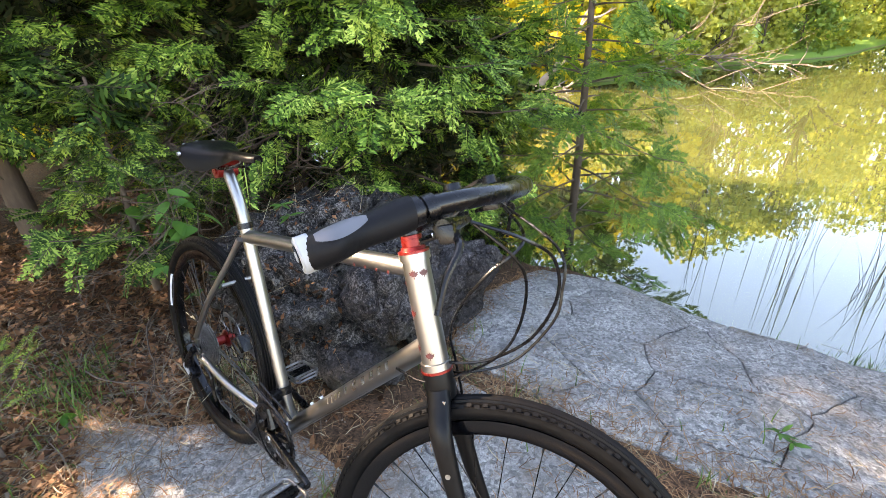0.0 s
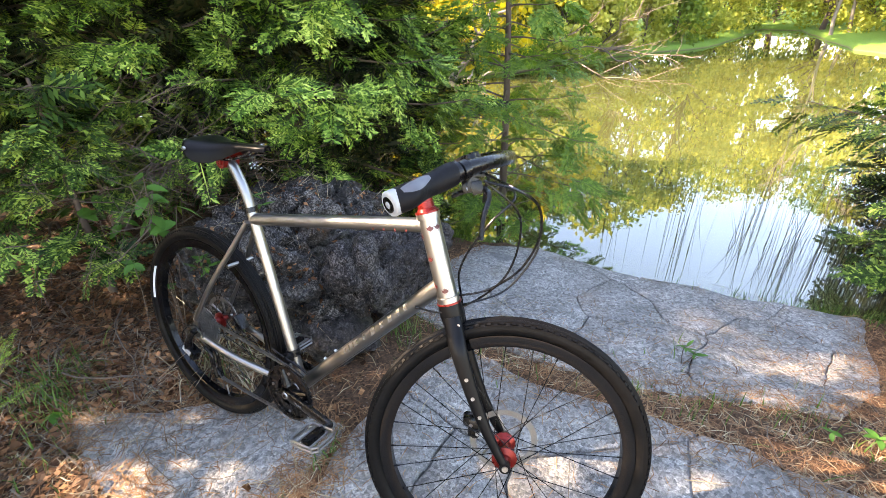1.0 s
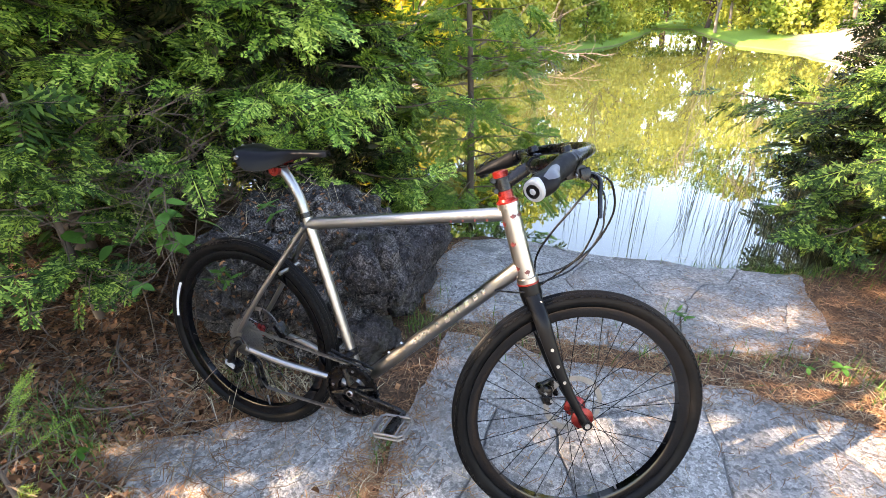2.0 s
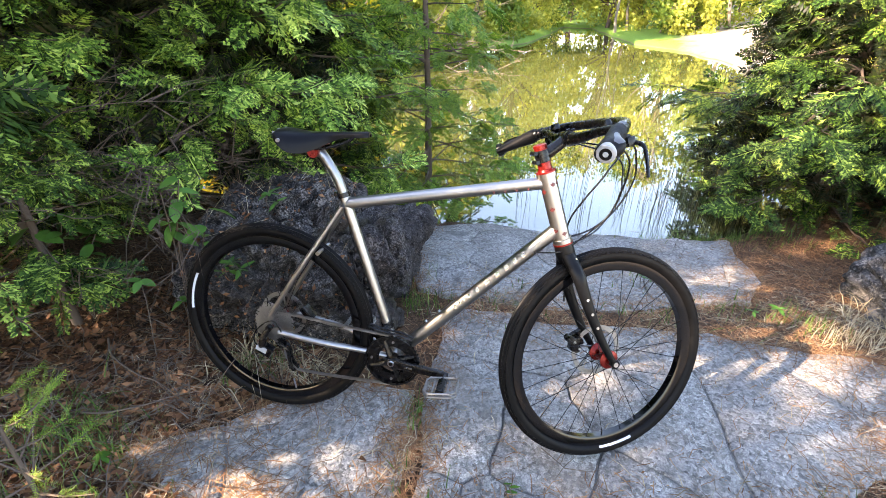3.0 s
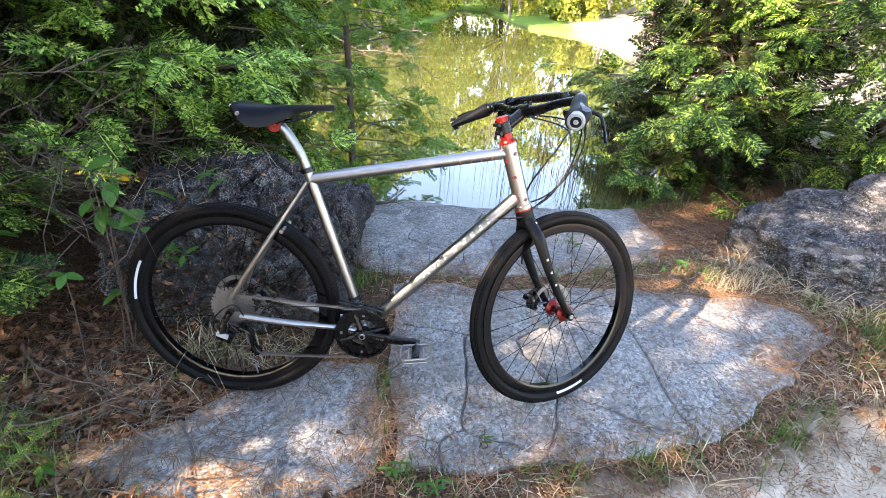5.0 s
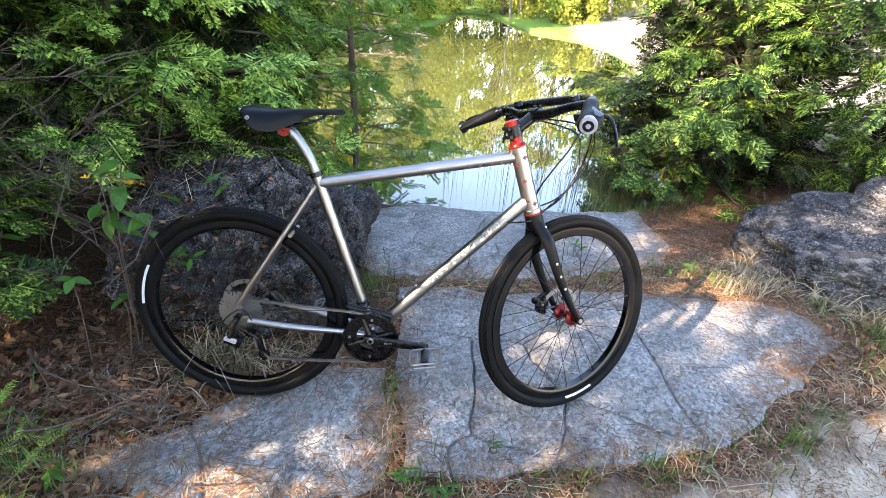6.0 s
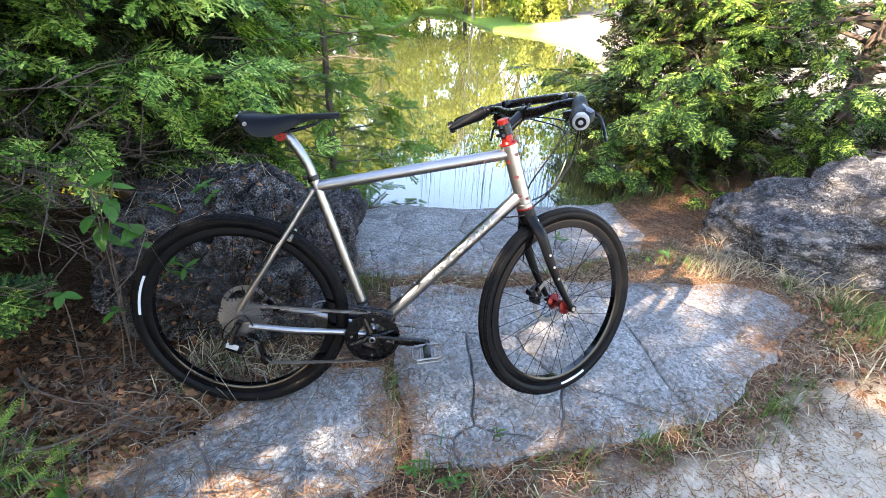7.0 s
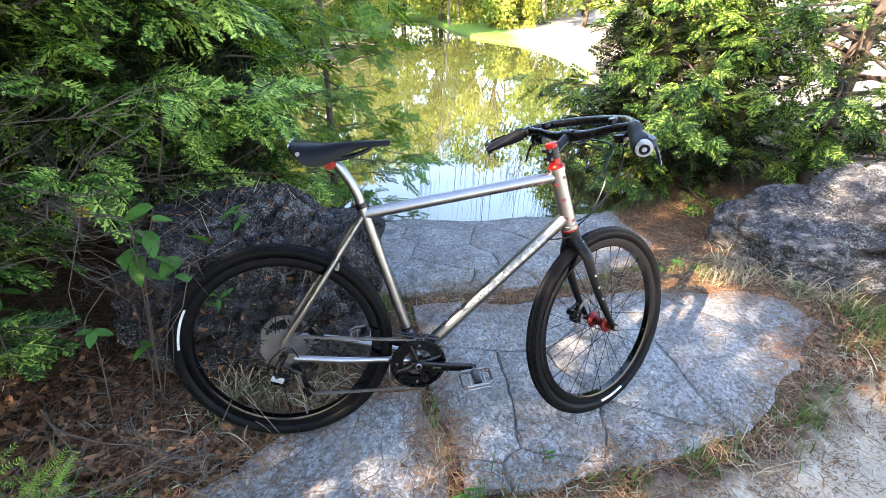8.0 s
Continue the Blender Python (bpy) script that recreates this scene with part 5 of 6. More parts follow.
def pedal(side):
    """A cage pedal: axle, body and an open toothed frame."""
    m = CR @ Matrix.Rotation(-CRANK_A, 4, "Y") @ Matrix.Translation((0.170 * (1 if side < 0 else -1), side * 0.080, 0)) @ Matrix.Rotation(CRANK_A + radians(-8), 4, "Y")
    bm = tubes(([(0, 0, 0), (0, side * 0.075, 0)], [0.009, 0.0075], 14))
    block(bm, (0.024, 0.062, 0.017), Matrix.Translation((0, side * 0.050, 0)), 0.006)
    body = bike_part("pedal", bm, BLACK, "black and silver cage pedal", m)
    bm = bmesh.new()
    corner = [(-0.036, 0.014), (0.036, 0.014), (0.046, 0.024), (0.046, 0.078), (0.034, 0.090), (-0.034, 0.090), (-0.046, 0.078), (-0.046, 0.024)]
    ring = [(x, side * y) for x, y in corner]
    for z in (-0.0055, 0.0055):
        tube(bm, [(x, y, z) for x, y in ring + ring[:2]], 0.0034, 8, False)
    for x, y in ring:
        tube(bm, [(x, y, -0.008), (x, y, 0.0095)], 0.0030, 6)
    for k in range(5):
        for e in (-1, 1):
            tube(bm, [(e * 0.046, side * (0.028 + 0.012 * k), 0.006), (e * 0.046, side * (0.028 + 0.012 * k), 0.0125)], [0.0024, 0.0012], 5)
    for x in (-0.022, 0.022):
        tube(bm, [(x, side * 0.016, 0), (x, side * 0.088, 0)], 0.0030, 6)
    part("cage", bm, CHAINSTEEL, body, "worn silver pedal cage")
    return body


pedal(-1)
pedal(1)


# chain: links along the upper and the lower run
def chain(points):
    bm = bmesh.new()
    line = curve(points, 40)
    dist, acc = [0.0], 0.0
    for a, b in zip(line, line[1:]):
        acc += (b - a).length
        dist.append(acc)
    n = int(acc / 0.0127)
    for k in range(n):
        t = (k + 0.5) / n * acc
        i = max(j for j in range(len(dist)) if dist[j] <= t)
        i = min(i, len(line) - 2)
        p = line[i].lerp(line[i + 1], (t - dist[i]) / max(1e-6, dist[i + 1] - dist[i]))
        d = (line[i + 1] - line[i]).normalized()
        turn = Matrix.Translation(p) @ d.to_track_quat("X", "Z").to_matrix().to_4x4()
        w = 0.0026 if k % 2 else 0.0036
        for s in (-1, 1):
            block(bm, (0.0135, 0.0010, 0.0068), turn @ Matrix.Translation((0, s * w, 0)))
        block(bm, (0.0035, 0.0080, 0.0035), turn @ Matrix.Translation((0.0063, 0, 0)))
    return bm


CY = -0.043
upper = [(-0.007, CY, 0.020), (0.10, CY, 0.010), (0.25, CY - 0.001, -0.003), (0.385, CY - 0.005, -0.012)]
bike_part("chain", chain(upper), CHAINSTEEL, "dull steel chain")
lower = [(0.075, CY, -0.190), (0.16, CY - 0.001, -0.192), (0.28, CY - 0.003, -0.190), (0.395, CY - 0.006, -0.185)]
bike_part("chain", chain(lower), CHAINSTEEL, "dull steel chain")
cage_run = [(-0.050, CY, -0.040), (-0.050, CY, -0.064), (-0.012, CY, -0.080), (0.030, CY, -0.105), (0.040, CY, -0.150), (0.075, CY, -0.190)]
bike_part("chain", chain(cage_run), CHAINSTEEL, "dull steel chain")

# rear derailleur
bm = bmesh.new()
tube(bm, [(0.004, -0.066, -0.028), (0.004, -0.080, -0.028)], 0.010, 14)
tube(bm, [(0.004, -0.075, -0.028), (-0.012, -0.082, -0.055), (-0.020, -0.084, -0.090)], [0.009, 0.010, 0.013], 12)
block(bm, (0.050, 0.026, 0.034), pose(-0.012, -0.078, -0.104, 0, 25, 0), 0.006)
mech = bike_part("rear_derailleur", bm, BLACK, "black rear derailleur with a silver plate")
bm = bmesh.new()
block(bm, (0.036, 0.004, 0.017), pose(-0.018, -0.0930, -0.096, 0, 22, 0), 0.0015)
part("plate", bm, WHITE, mech, "bright silver plate")
for s in (-0.009, 0.009):
    part("cage_plate", tubes((curve([(0.016, CY + s, -0.092), (0.045, CY + s, -0.110), (0.052, CY + s, -0.150), (0.062, CY + s, -0.190)], 5), 0.0052, 8)), BLACK, mech)
for p in ((0.024, -0.098), (0.060, -0.178)):
    bm = bmesh.new()
    gear(bm, 0.004, 0.0195, 11, CY - 0.003, CY + 0.003, (p[0], 0, p[1]), 0.004)
    part("jockey_wheel", bm, BLACK, mech)

# front derailleur and its clamp
bm = bmesh.new()
c = lerp(BB, CLUSTER, 0.20)
tube(bm, [c - STU * 0.010, c + STU * 0.010], 0.0195, 18)
block(bm, (0.024, 0.030, 0.026), Matrix.Translation(c + Vector((0.004, -0.028, -0.004))), 0.004)
fd = bike_part("front_derailleur", bm, BLACK, "black front derailleur")
for y in (-0.040, -0.056):
    rows = curve([(0.325, y, 0.016), (0.375, y, 0.004), (0.425, y, -0.002), (0.462, y, -0.014)], 4)
    part("cage_plate", tubes((rows, 0.0032, 8)), BLACK, fd)

# brake calipers
bm = bmesh.new()
block(bm, (0.030, 0.030, 0.050), pose(0.082, 0.040, -0.020, 0, -35, 0), 0.006)
tube(bm, [(0.070, 0.030, 0.004), (0.100, 0.034, -0.034)], 0.009, 10)
bike_part("brake_caliper", bm, BLACK, "black rear brake caliper")
bm = bmesh.new()
block(bm, (0.026, 0.034, 0.044), pose(-0.020, 0.042, -0.330, 0, 18, 0), 0.007)
tube(bm, [(-0.030, 0.028, -0.312), (-0.030, 0.058, -0.312)], 0.0115, 14)
tube(bm, [(-0.020, 0.028, -0.346), (-0.020, 0.060, -0.346)], 0.0115, 14)
tube(bm, [(0.000, 0.046, -0.298), (0.006, 0.048, -0.345)], 0.0075, 10)
tube(bm, [(-0.026, 0.050, -0.306), (0.012, 0.050, -0.300)], 0.006, 10)
caliper = bike_part("brake_caliper", bm, BLACK, "black front brake caliper", FORK)
for x, z in ((-0.024, -0.320), (-0.014, -0.345)):
    part("caliper_bolt", tubes(([(x, 0.026, z), (x, 0.023, z)], 0.0045, 10)), STEEL, caliper)


# hoses and cables: from the levers in wide loops ahead of the head tube, and down
def front_point(x, y, z):
    return FORK @ Vector((x, y, z))


LEVER_NEAR, LEVER_FAR = front_point(0.131, -0.122, BZ - 0.019), front_point(0.131, 0.122, BZ - 0.019)
cables = [
    ([LEVER_NEAR, (0.995, -0.010, 0.594), (1.018, 0.040, 0.560), (1.026, 0.052, 0.500), (0.996, 0.052, 0.420), (0.942, 0.030, 0.366), (0.885, 0.008, 0.342), (0.845, 0.030, 0.325)], 0.0025),
    ([LEVER_NEAR, (0.989, -0.012, 0.565), (0.999, 0.010, 0.520), (0.989, 0.024, 0.448), (0.964, 0.026, 0.389), (0.907, 0.030, 0.325), (0.862, -0.022, 0.306), (0.789, -0.021, 0.294)], 0.0023),
    ([LEVER_FAR, (0.985, 0.120, 0.545), (1.008, 0.108, 0.480), (1.004, 0.098, 0.429), (0.961, 0.073, 0.352), (0.900, 0.034, 0.318), (0.850, 0.024, 0.300)], 0.0023),
    ([LEVER_FAR, (0.968, 0.040, 0.575), (0.946, -0.010, 0.526), (0.905, -0.010, 0.458), (0.875, 0.012, 0.390), (0.872, 0.038, 0.324), (0.885, 0.055, 0.230), (0.895, 0.060, 0.120)], 0.0025),
]
for pts, r in cables:
    bike_part("cable", tubes((curve(pts, 10), r, 8)), BLACK, "black cable housing")
bike_part("cable", tubes((curve([(0.05, -0.066, -0.060), (0.02, -0.075, 0.0), (-0.030, -0.085, -0.030), (-0.045, -0.085, -0.075), (-0.030, -0.082, -0.095)], 8), 0.0022, 8)), BLACK, "black cable housing")
bike_part("cable", tubes((curve([DT0.lerp(DT1, 0.86) + Vector((0, -0.012, -0.018)), DT0.lerp(DT1, 0.5) + Vector((0, -0.010, -0.021)), DT0.lerp(DT1, 0.05) + Vector((0, -0.010, -0.021))], 6), 0.0020, 6)), BLACK, "black cable housing")


# ---- ground cover ----
def surface(x, y):
    """Height of the ground or of the paving on it."""
    z = ground_height(x, y)
    for poly, lift in ((SLAB_LEFT, 0.010), (SLAB_NEAR, 0.011), (SLAB_FAR, 0.014)):
        z = z + lift * inside(poly, x, y)
    return z


def on_paving(x, y):
    return inside(SLAB_LEFT, x, y) | inside(SLAB_NEAR, x, y) | inside(SLAB_FAR, x, y)


def strews(name, label, category, material, x, y, length, width, lift, rng, curl=0.1, leafy=False):
    """Flat lying needles, straws or leaves, bent a little, one object of many."""
    n = len(x)
    a = rng.uniform(0, 2 * math.pi, n)
    ln = length * rng.uniform(0.4, 1.5, n)
    d = np.stack([np.cos(a), np.sin(a), rng.normal(0, curl, n)], 1)
    s = np.stack([-np.sin(a), np.cos(a), rng.normal(0, 0.5 if leafy else 0.1, n)], 1) * (width * rng.uniform(0.6, 1.4, n))[:, None]
    z = surface(x, y) + lift * rng.uniform(0.2, 1.6, n)
    p = np.stack([x, y, z], 1)
    bend = np.stack([-np.sin(a), np.cos(a), np.zeros(n)], 1) * (ln * rng.normal(0, 0.10, n))[:, None]
    bend[:, 2] += ln * rng.uniform(0, 0.12, n)
    if leafy:
        v = np.stack([p - d * ln[:, None] / 2, p + s + bend, p + d * ln[:, None] / 2, p - s + bend], 1)
        f = np.arange(4 * n).reshape(-1, 4)
    else:
        v = np.stack([p - d * ln[:, None] / 2 - s, p - d * ln[:, None] / 2 + s, p + bend + s, p + bend - s, p + d * ln[:, None] / 2 + s * 0.4, p + d * ln[:, None] / 2 - s * 0.4], 1)
        k = 6 * np.arange(n)[:, None]
        f = np.concatenate([k + np.array([0, 3, 2, 1]), k + np.array([3, 5, 4, 2])], 0)
    ob = soup(name, v.reshape(-1, 3), f, material)
    return tagged(ob, label, category, kind="stuff")


def patches(n, rng, spots):
    """n points in soft round patches (x, y, radius, weight)."""
    w = np.array([s[3] for s in spots], float)
    k = rng.choice(len(spots), n, p=w / w.sum())
    sp = np.array([s[:3] for s in spots])[k]
    return sp[:, 0] + rng.normal(0, 0.5, n) * sp[:, 2], sp[:, 1] + rng.normal(0, 0.5, n) * sp[:, 2]


rng = np.random.default_rng(77)
x, y = patches(30000, rng, [(-2.0, 0.2, 1.1, 6), (-1.5, 0.3, 0.5, 2), (1.0, 1.5, 0.9, 5), (1.3, 2.2, 0.6, 3), (0.5, 1.25, 0.7, 3), (1.2, 0.5, 0.8, 3), (-0.2, 0.0, 0.9, 2), (-0.8, 0.25, 0.12, 0.8), (-0.3, 1.12, 0.5, 1.5), (-1.3, 0.0, 0.5, 1.5), (0.9, 0.9, 0.4, 1)])
keep = (~on_paving(x, y)) | (rng.uniform(0, 1, len(x)) < 0.22)
keep &= y < 2.45
rim_x, rim_y = patches(6500, rng, [(lerp(a, b, t)[0], lerp(a, b, t)[1], 0.10, math.dist(a, b)) for poly in (SLAB_NEAR, SLAB_LEFT, SLAB_FAR) for a, b in zip(poly, poly[1:] + poly[:1]) if min(a[1], b[1]) < 2.0 for t in (0.1, 0.3, 0.5, 0.7, 0.9)] + [(-0.15, 0.09, 0.12, 1), (0.75, 0.55, 0.14, 1.5), (0.88, 0.66, 0.12, 1), (-1.2, 0.0, 0.12, 1), (0.15, 1.15, 0.15, 1), (-0.7, 1.06, 0.12, 1)])
x, y, keep = np.concatenate([x[keep], rim_x]), np.concatenate([y[keep], rim_y]), slice(None)
strews("fallen_needles", "rusty fallen needles strewn over the soil", "fallen needles", NEEDLES, x[keep], y[keep], 0.05, 0.0010, 0.006, rng)
x, y = patches(6000, rng, [(-2.0, 0.15, 1.1, 2.5), (-1.6, 0.05, 0.5, 2), (1.1, 1.2, 0.7, 2.5), (0.2, 0.0, 1.0, 4), (0.75, 0.15, 0.5, 2), (-0.5, -0.1, 0.5, 1.5), (1.1, 0.4, 0.6, 2), (-0.79, 0.25, 0.14, 1), (0.3, 1.2, 0.6, 3), (-0.6, 1.12, 0.4, 1.5), (-1.2, -0.1, 0.5, 1.5)])
keep = ((~on_paving(x, y)) | (rng.uniform(0, 1, len(x)) < 0.15)) & (y < 2.45)
strews("dry_straw", "pale dry grass straws lying on the soil", "straw", STRAW, x[keep], y[keep], 0.065, 0.0011, 0.008, rng, 0.08)
x, y = patches(10000, rng, [(-2.1, 0.3, 1.1, 6), (-1.7, 0.1, 0.6, 2), (-1.5, 0.65, 0.25, 1.2), (-3.0, 0.0, 1.0, 3), (1.2, 0.6, 0.5, 0.8)])
keep = ((~on_paving(x, y)) | (rng.uniform(0, 1, len(x)) < 0.008)) & (y < 0.9)
strews("fallen_leaves", "brown curled leaf litter under the cedars", "leaf litter", DEADLEAF, x[keep], y[keep], 0.036, 0.0085, 0.013, rng, 0.42, True)
# grit on paving and path
x, y = rng.uniform(-1.9, 2.0, 5000), rng.uniform(-0.8, 2.3, 5000)
nx, ny = patches(12000, rng, [(-0.45, -0.02, 0.25, 3), (-0.1, 0.0, 0.25, 3), (0.2, 0.06, 0.25, 3), (0.5, 0.18, 0.25, 3), (0.8, 0.36, 0.28, 3), (1.15, 0.5, 0.35, 2.5), (-0.8, -0.08, 0.3, 2), (0.5, -0.2, 1.0, 2)])
on = (~on_paving(nx, ny)) | (rng.uniform(0, 1, len(nx)) < 0.1)
strews("grit", "fine pale grit and crumbs of bark", "grit", DEADWOOD, x, y, 0.008, 0.0026, 0.002, rng, 0.2, True)
strews("bark_chips", "brown needle crumbs and chips of bark on the path", "bark chips", NEEDLES, nx[on], ny[on], 0.012, 0.0019, 0.004, rng, 0.25, True)


def blades(name, label, category, material, x, y, height, width, rng, lean=0.45, base=None, segs=3):
    """Upright curved blades with a taper, one object of many."""
    n = len(x)
    h = height * rng.uniform(0.45, 1.35, n)
    a = rng.uniform(0, 2 * math.pi, n)
    out = np.stack([np.cos(a), np.sin(a), np.zeros(n)], 1) * (h * np.abs(rng.normal(0, lean, n)))[:, None]
    b = a + rng.uniform(0.9, 2.2, n)
    s = np.stack([np.cos(b), np.sin(b), np.zeros(n)], 1) * (width * rng.uniform(0.6, 1.3, n))[:, None]
    z = (surface(x, y) if base is None else np.full(n, base)) - 0.01
    p = np.stack([x, y, z], 1)
    rows = []
    for i in range(segs + 1):
        t = i / segs
        c = p + out * t ** 1.8 + np.array((0, 0, 1.0)) * (h * (t - 0.25 * lean * t * t))[:, None]
        w = 1 - 0.92 * t ** 1.4
        rows += [c - s * w, c + s * w]
    v = np.stack(rows, 1)
    k = len(rows) * np.arange(n)[:, None]
    f = np.concatenate([k + np.array([2 * i, 2 * i + 1, 2 * i + 3, 2 * i + 2]) for i in range(segs)], 0)
    return tagged(soup(name, v.reshape(-1, 3), f, material), label, category, kind="stuff")


SPOTS = [(-0.80, 0.35, 0.07, 1.2), (-0.80, 0.10, 0.09, 1), (-0.62, -0.02, 0.10, 1), (-0.25, 0.05, 0.10, 1.3), (0.0, 0.12, 0.10, 1.5), (0.42, 0.20, 0.14, 0.8), (-0.6, 1.12, 0.30, 2.5), (0.1, 1.20, 0.25, 2.2), (0.45, 1.3, 0.18, 1.5), (0.80, 1.20, 0.16, 2),
         (1.15, 0.55, 0.16, 1.6), (1.45, 0.62, 0.25, 2.5), (0.8, 2.47, 0.25, 5), (0.35, 2.45, 0.3, 3), (1.2, 2.5, 0.25, 1), (-0.95, 1.0, 0.10, 1.6), (-0.95, 1.25, 0.08, 1.2), (-1.2, 2.3, 0.3, 3), (-1.9, -0.1, 0.15, 1.4), (-1.75, 0.02, 0.12, 1), (-1.5, -0.15, 0.15, 0.8), (-1.4, 0.52, 0.12, 1), (-0.05, 2.4, 0.3, 2), (1.30, 0.70, 0.14, 3), (1.42, 0.78, 0.16, 2.5), (0.53, 0.20, 0.06, 1.2), (0.72, 0.30, 0.07, 1), (-1.82, 0.05, 0.10, 1.6), (-1.62, 0.0, 0.14, 1.2), (-1.95, 0.12, 0.16, 1.6), (-1.45, 0.42, 0.12, 0.8), (-2.0, -0.05, 0.15, 1.4)]
x, y = patches(2600, rng, SPOTS)
keep = (~on_paving(x, y)) | (rng.uniform(0, 1, len(x)) < 0.12)
blades("grass", "tufts of fresh green grass along the paving", "grass", GRASS, x[keep], y[keep], 0.085, 0.0022, rng)
x, y = patches(420, rng, [(0.90, 1.12, 0.12, 3), (-1.50, 0.48, 0.12, 1.6), (1.35, 0.72, 0.2, 1), (0.1, 0.15, 0.15, 0.8), (-1.2, 0.50, 0.15, 1)])
keep = ~on_paving(x, y)
blades("dry_grass", "bleached drooping tufts of last year's grass", "dry grass", STRAW, x[keep], y[keep], 0.13, 0.0019, rng, 1.0)


def tuft(name, label, category, material, cx, cy, count, length, seed, width=0.0022, spread_r=0.05):
    """A bunch of long blades that rise, arch over and droop to the soil."""
    r = np.random.default_rng(seed)
    a = r.uniform(0, 2 * math.pi, count)
    ln = length * r.uniform(0.5, 1.2, count)
    x0, y0 = cx + r.normal(0, spread_r, count), cy + r.normal(0, spread_r, count)
    z0 = surface(x0, y0) - 0.005
    reach, peak = r.uniform(0.35, 0.95, count), r.uniform(0.15, 0.75, count)
    side = np.stack([-np.sin(a), np.cos(a), 0 * a], 1) * (width * r.uniform(0.6, 1.3, count))[:, None]
    rows = []
    for t in np.linspace(0, 1, 6):
        px, py = x0 + np.cos(a) * ln * reach * t, y0 + np.sin(a) * ln * reach * t
        pz = z0 + ln * peak * 1.9 * (t - (0.55 + 0.35 * reach) * t * t)
        pz = np.maximum(pz, surface(px, py) + 0.003)
        c, w = np.stack([px, py, pz], 1), 1 - 0.88 * t ** 1.5
        rows += [c - side * w, c + side * w]
    v = np.stack(rows, 1)
    k = len(rows) * np.arange(count)[:, None]
    f = np.concatenate([k + np.array([2 * i, 2 * i + 1, 2 * i + 3, 2 * i + 2]) for i in range(5)], 0)
    return tagged(soup(name, v.reshape(-1, 3), f, material), label, category, kind="stuff")


for k, (cx, cy, count, ln) in enumerate([(1.12, 1.16, 90, 0.26), (1.24, 1.02, 80, 0.24), (1.00, 1.34, 60, 0.22), (1.36, 0.90, 60, 0.22), (-1.52, 0.46, 60, 0.24), (-1.36, 0.50, 45, 0.20), (-1.20, 0.50, 40, 0.18), (1.10, 0.42, 40, 0.22), (0.98, 0.34, 36, 0.20)]):
    tuft("dry_grass", "bleached drooping tuft of last year's grass", "dry grass", STRAW, cx, cy, count, ln, 300 + k)
for k, (cx, cy, count, ln) in enumerate([(-1.80, 0.02, 26, 0.20), (-1.92, 0.10, 20, 0.18), (1.18, 0.98, 40, 0.16), (1.30, 0.80, 34, 0.15), (1.34, 0.62, 40, 0.17), (1.46, 0.70, 44, 0.19), (0.62, 0.26, 22, 0.09), (0.17, 0.11, 22, 0.10), (0.04, 0.06, 16, 0.09), (-0.72, 0.02, 16, 0.08), (-0.36, 0.06, 10, 0.10), (-1.45, 0.48, 22, 0.16)]):
    tuft("grass", "tuft of fresh green grass at the paving's edge", "grass", GRASS, cx, cy, count, ln, 330 + k, 0.0021, 0.03)
# reeds in the shallow water
tufts = [(0.55 + dx, 3.0 + dy, 0.16, w) for dx, dy, w in ((0.45, -0.1, 2.0), (0.62, 0.12, 2.0), (0.35, 0.18, 2.0), (-1.05, 0.10, 0.5), (-0.75, 0.35, 0.7), (-0.5, 0.0, 0.9), (-0.22, 0.22, 1.0), (0.0, 0.0, 1.6), (0.15, 0.35, 1.3), (0.30, 0.05, 2.2), (0.42, 0.30, 2.0), (0.56, 0.0, 2.6), (0.72, 0.25, 2.4), (0.9, 0.1, 2.2), (0.35, 0.8, 1.0), (-0.1, 0.75, 0.8), (-0.6, 0.8, 0.6), (0.7, 0.7, 1.4), (1.1, 0.4, 1.6))]
x, y = patches(640, rng, tufts)
keep = y > 2.62
blades("reeds", "thin brown and green reed stems standing in the pond", "reeds", REED, x[keep], y[keep], 0.60, 0.0021, rng, 0.17, WATER_Z - 0.1, 4)

x, y = patches(1500, rng, [(-2.1, 0.3, 1.0, 12), (-1.6, 0.2, 0.5, 3), (1.0, 1.3, 0.7, 2), (0.9, 0.5, 0.5, 1), (0.0, 0.05, 0.6, 1), (-1.1, 0.1, 0.4, 0.7)])
keep = (~on_paving(x, y)) | (rng.uniform(0, 1, len(x)) < 0.3)
strews("fallen_twigs", "thin grey-brown twigs fallen on the litter", "twigs", TWIG, x[keep], y[keep], 0.17, 0.0014, 0.016, rng, 0.06)
x, y = patches(1000, rng, [(0.75, 2.50, 0.25, 5), (1.2, 2.5, 0.25, 1.5), (0.4, 2.50, 0.3, 2), (-1.25, 2.35, 0.3, 2.5), (1.9, 2.4, 0.3, 1)])
keep = ~on_paving(x, y)
blades("bank_grass", "lush long grass on the pond bank", "grass", GRASS, x[keep], y[keep], 0.085, 0.0024, rng, 0.4)


# ---- leafy plants ----
def leaf_mesh(name, width, fold=0.18, droop=0.25):
    """A pointed oval leaf of unit length along x with a folded midrib."""
    bm = bmesh.new()
    rows = []
    for i in range(9):
        t = i / 8
        w = width * math.sin(math.pi * t ** 0.8) ** 0.8 if 0 < t < 1 else 0.004
        z = -droop * t * t
        rows.append([bm.verts.new((t, -w, z + fold * w)), bm.verts.new((t, 0, z)), bm.verts.new((t, w, z + fold * w))])
    for a, b in zip(rows, rows[1:]):
        bm.faces.new((a[0], a[1], b[1], b[0]))
        bm.faces.new((a[1], a[2], b[2], b[1]))
    me = bpy.data.meshes.new(name)
    bm.to_mesh(me)
    bm.free()
    me.materials.append(BROAD)
    me.shade_smooth()
    return me


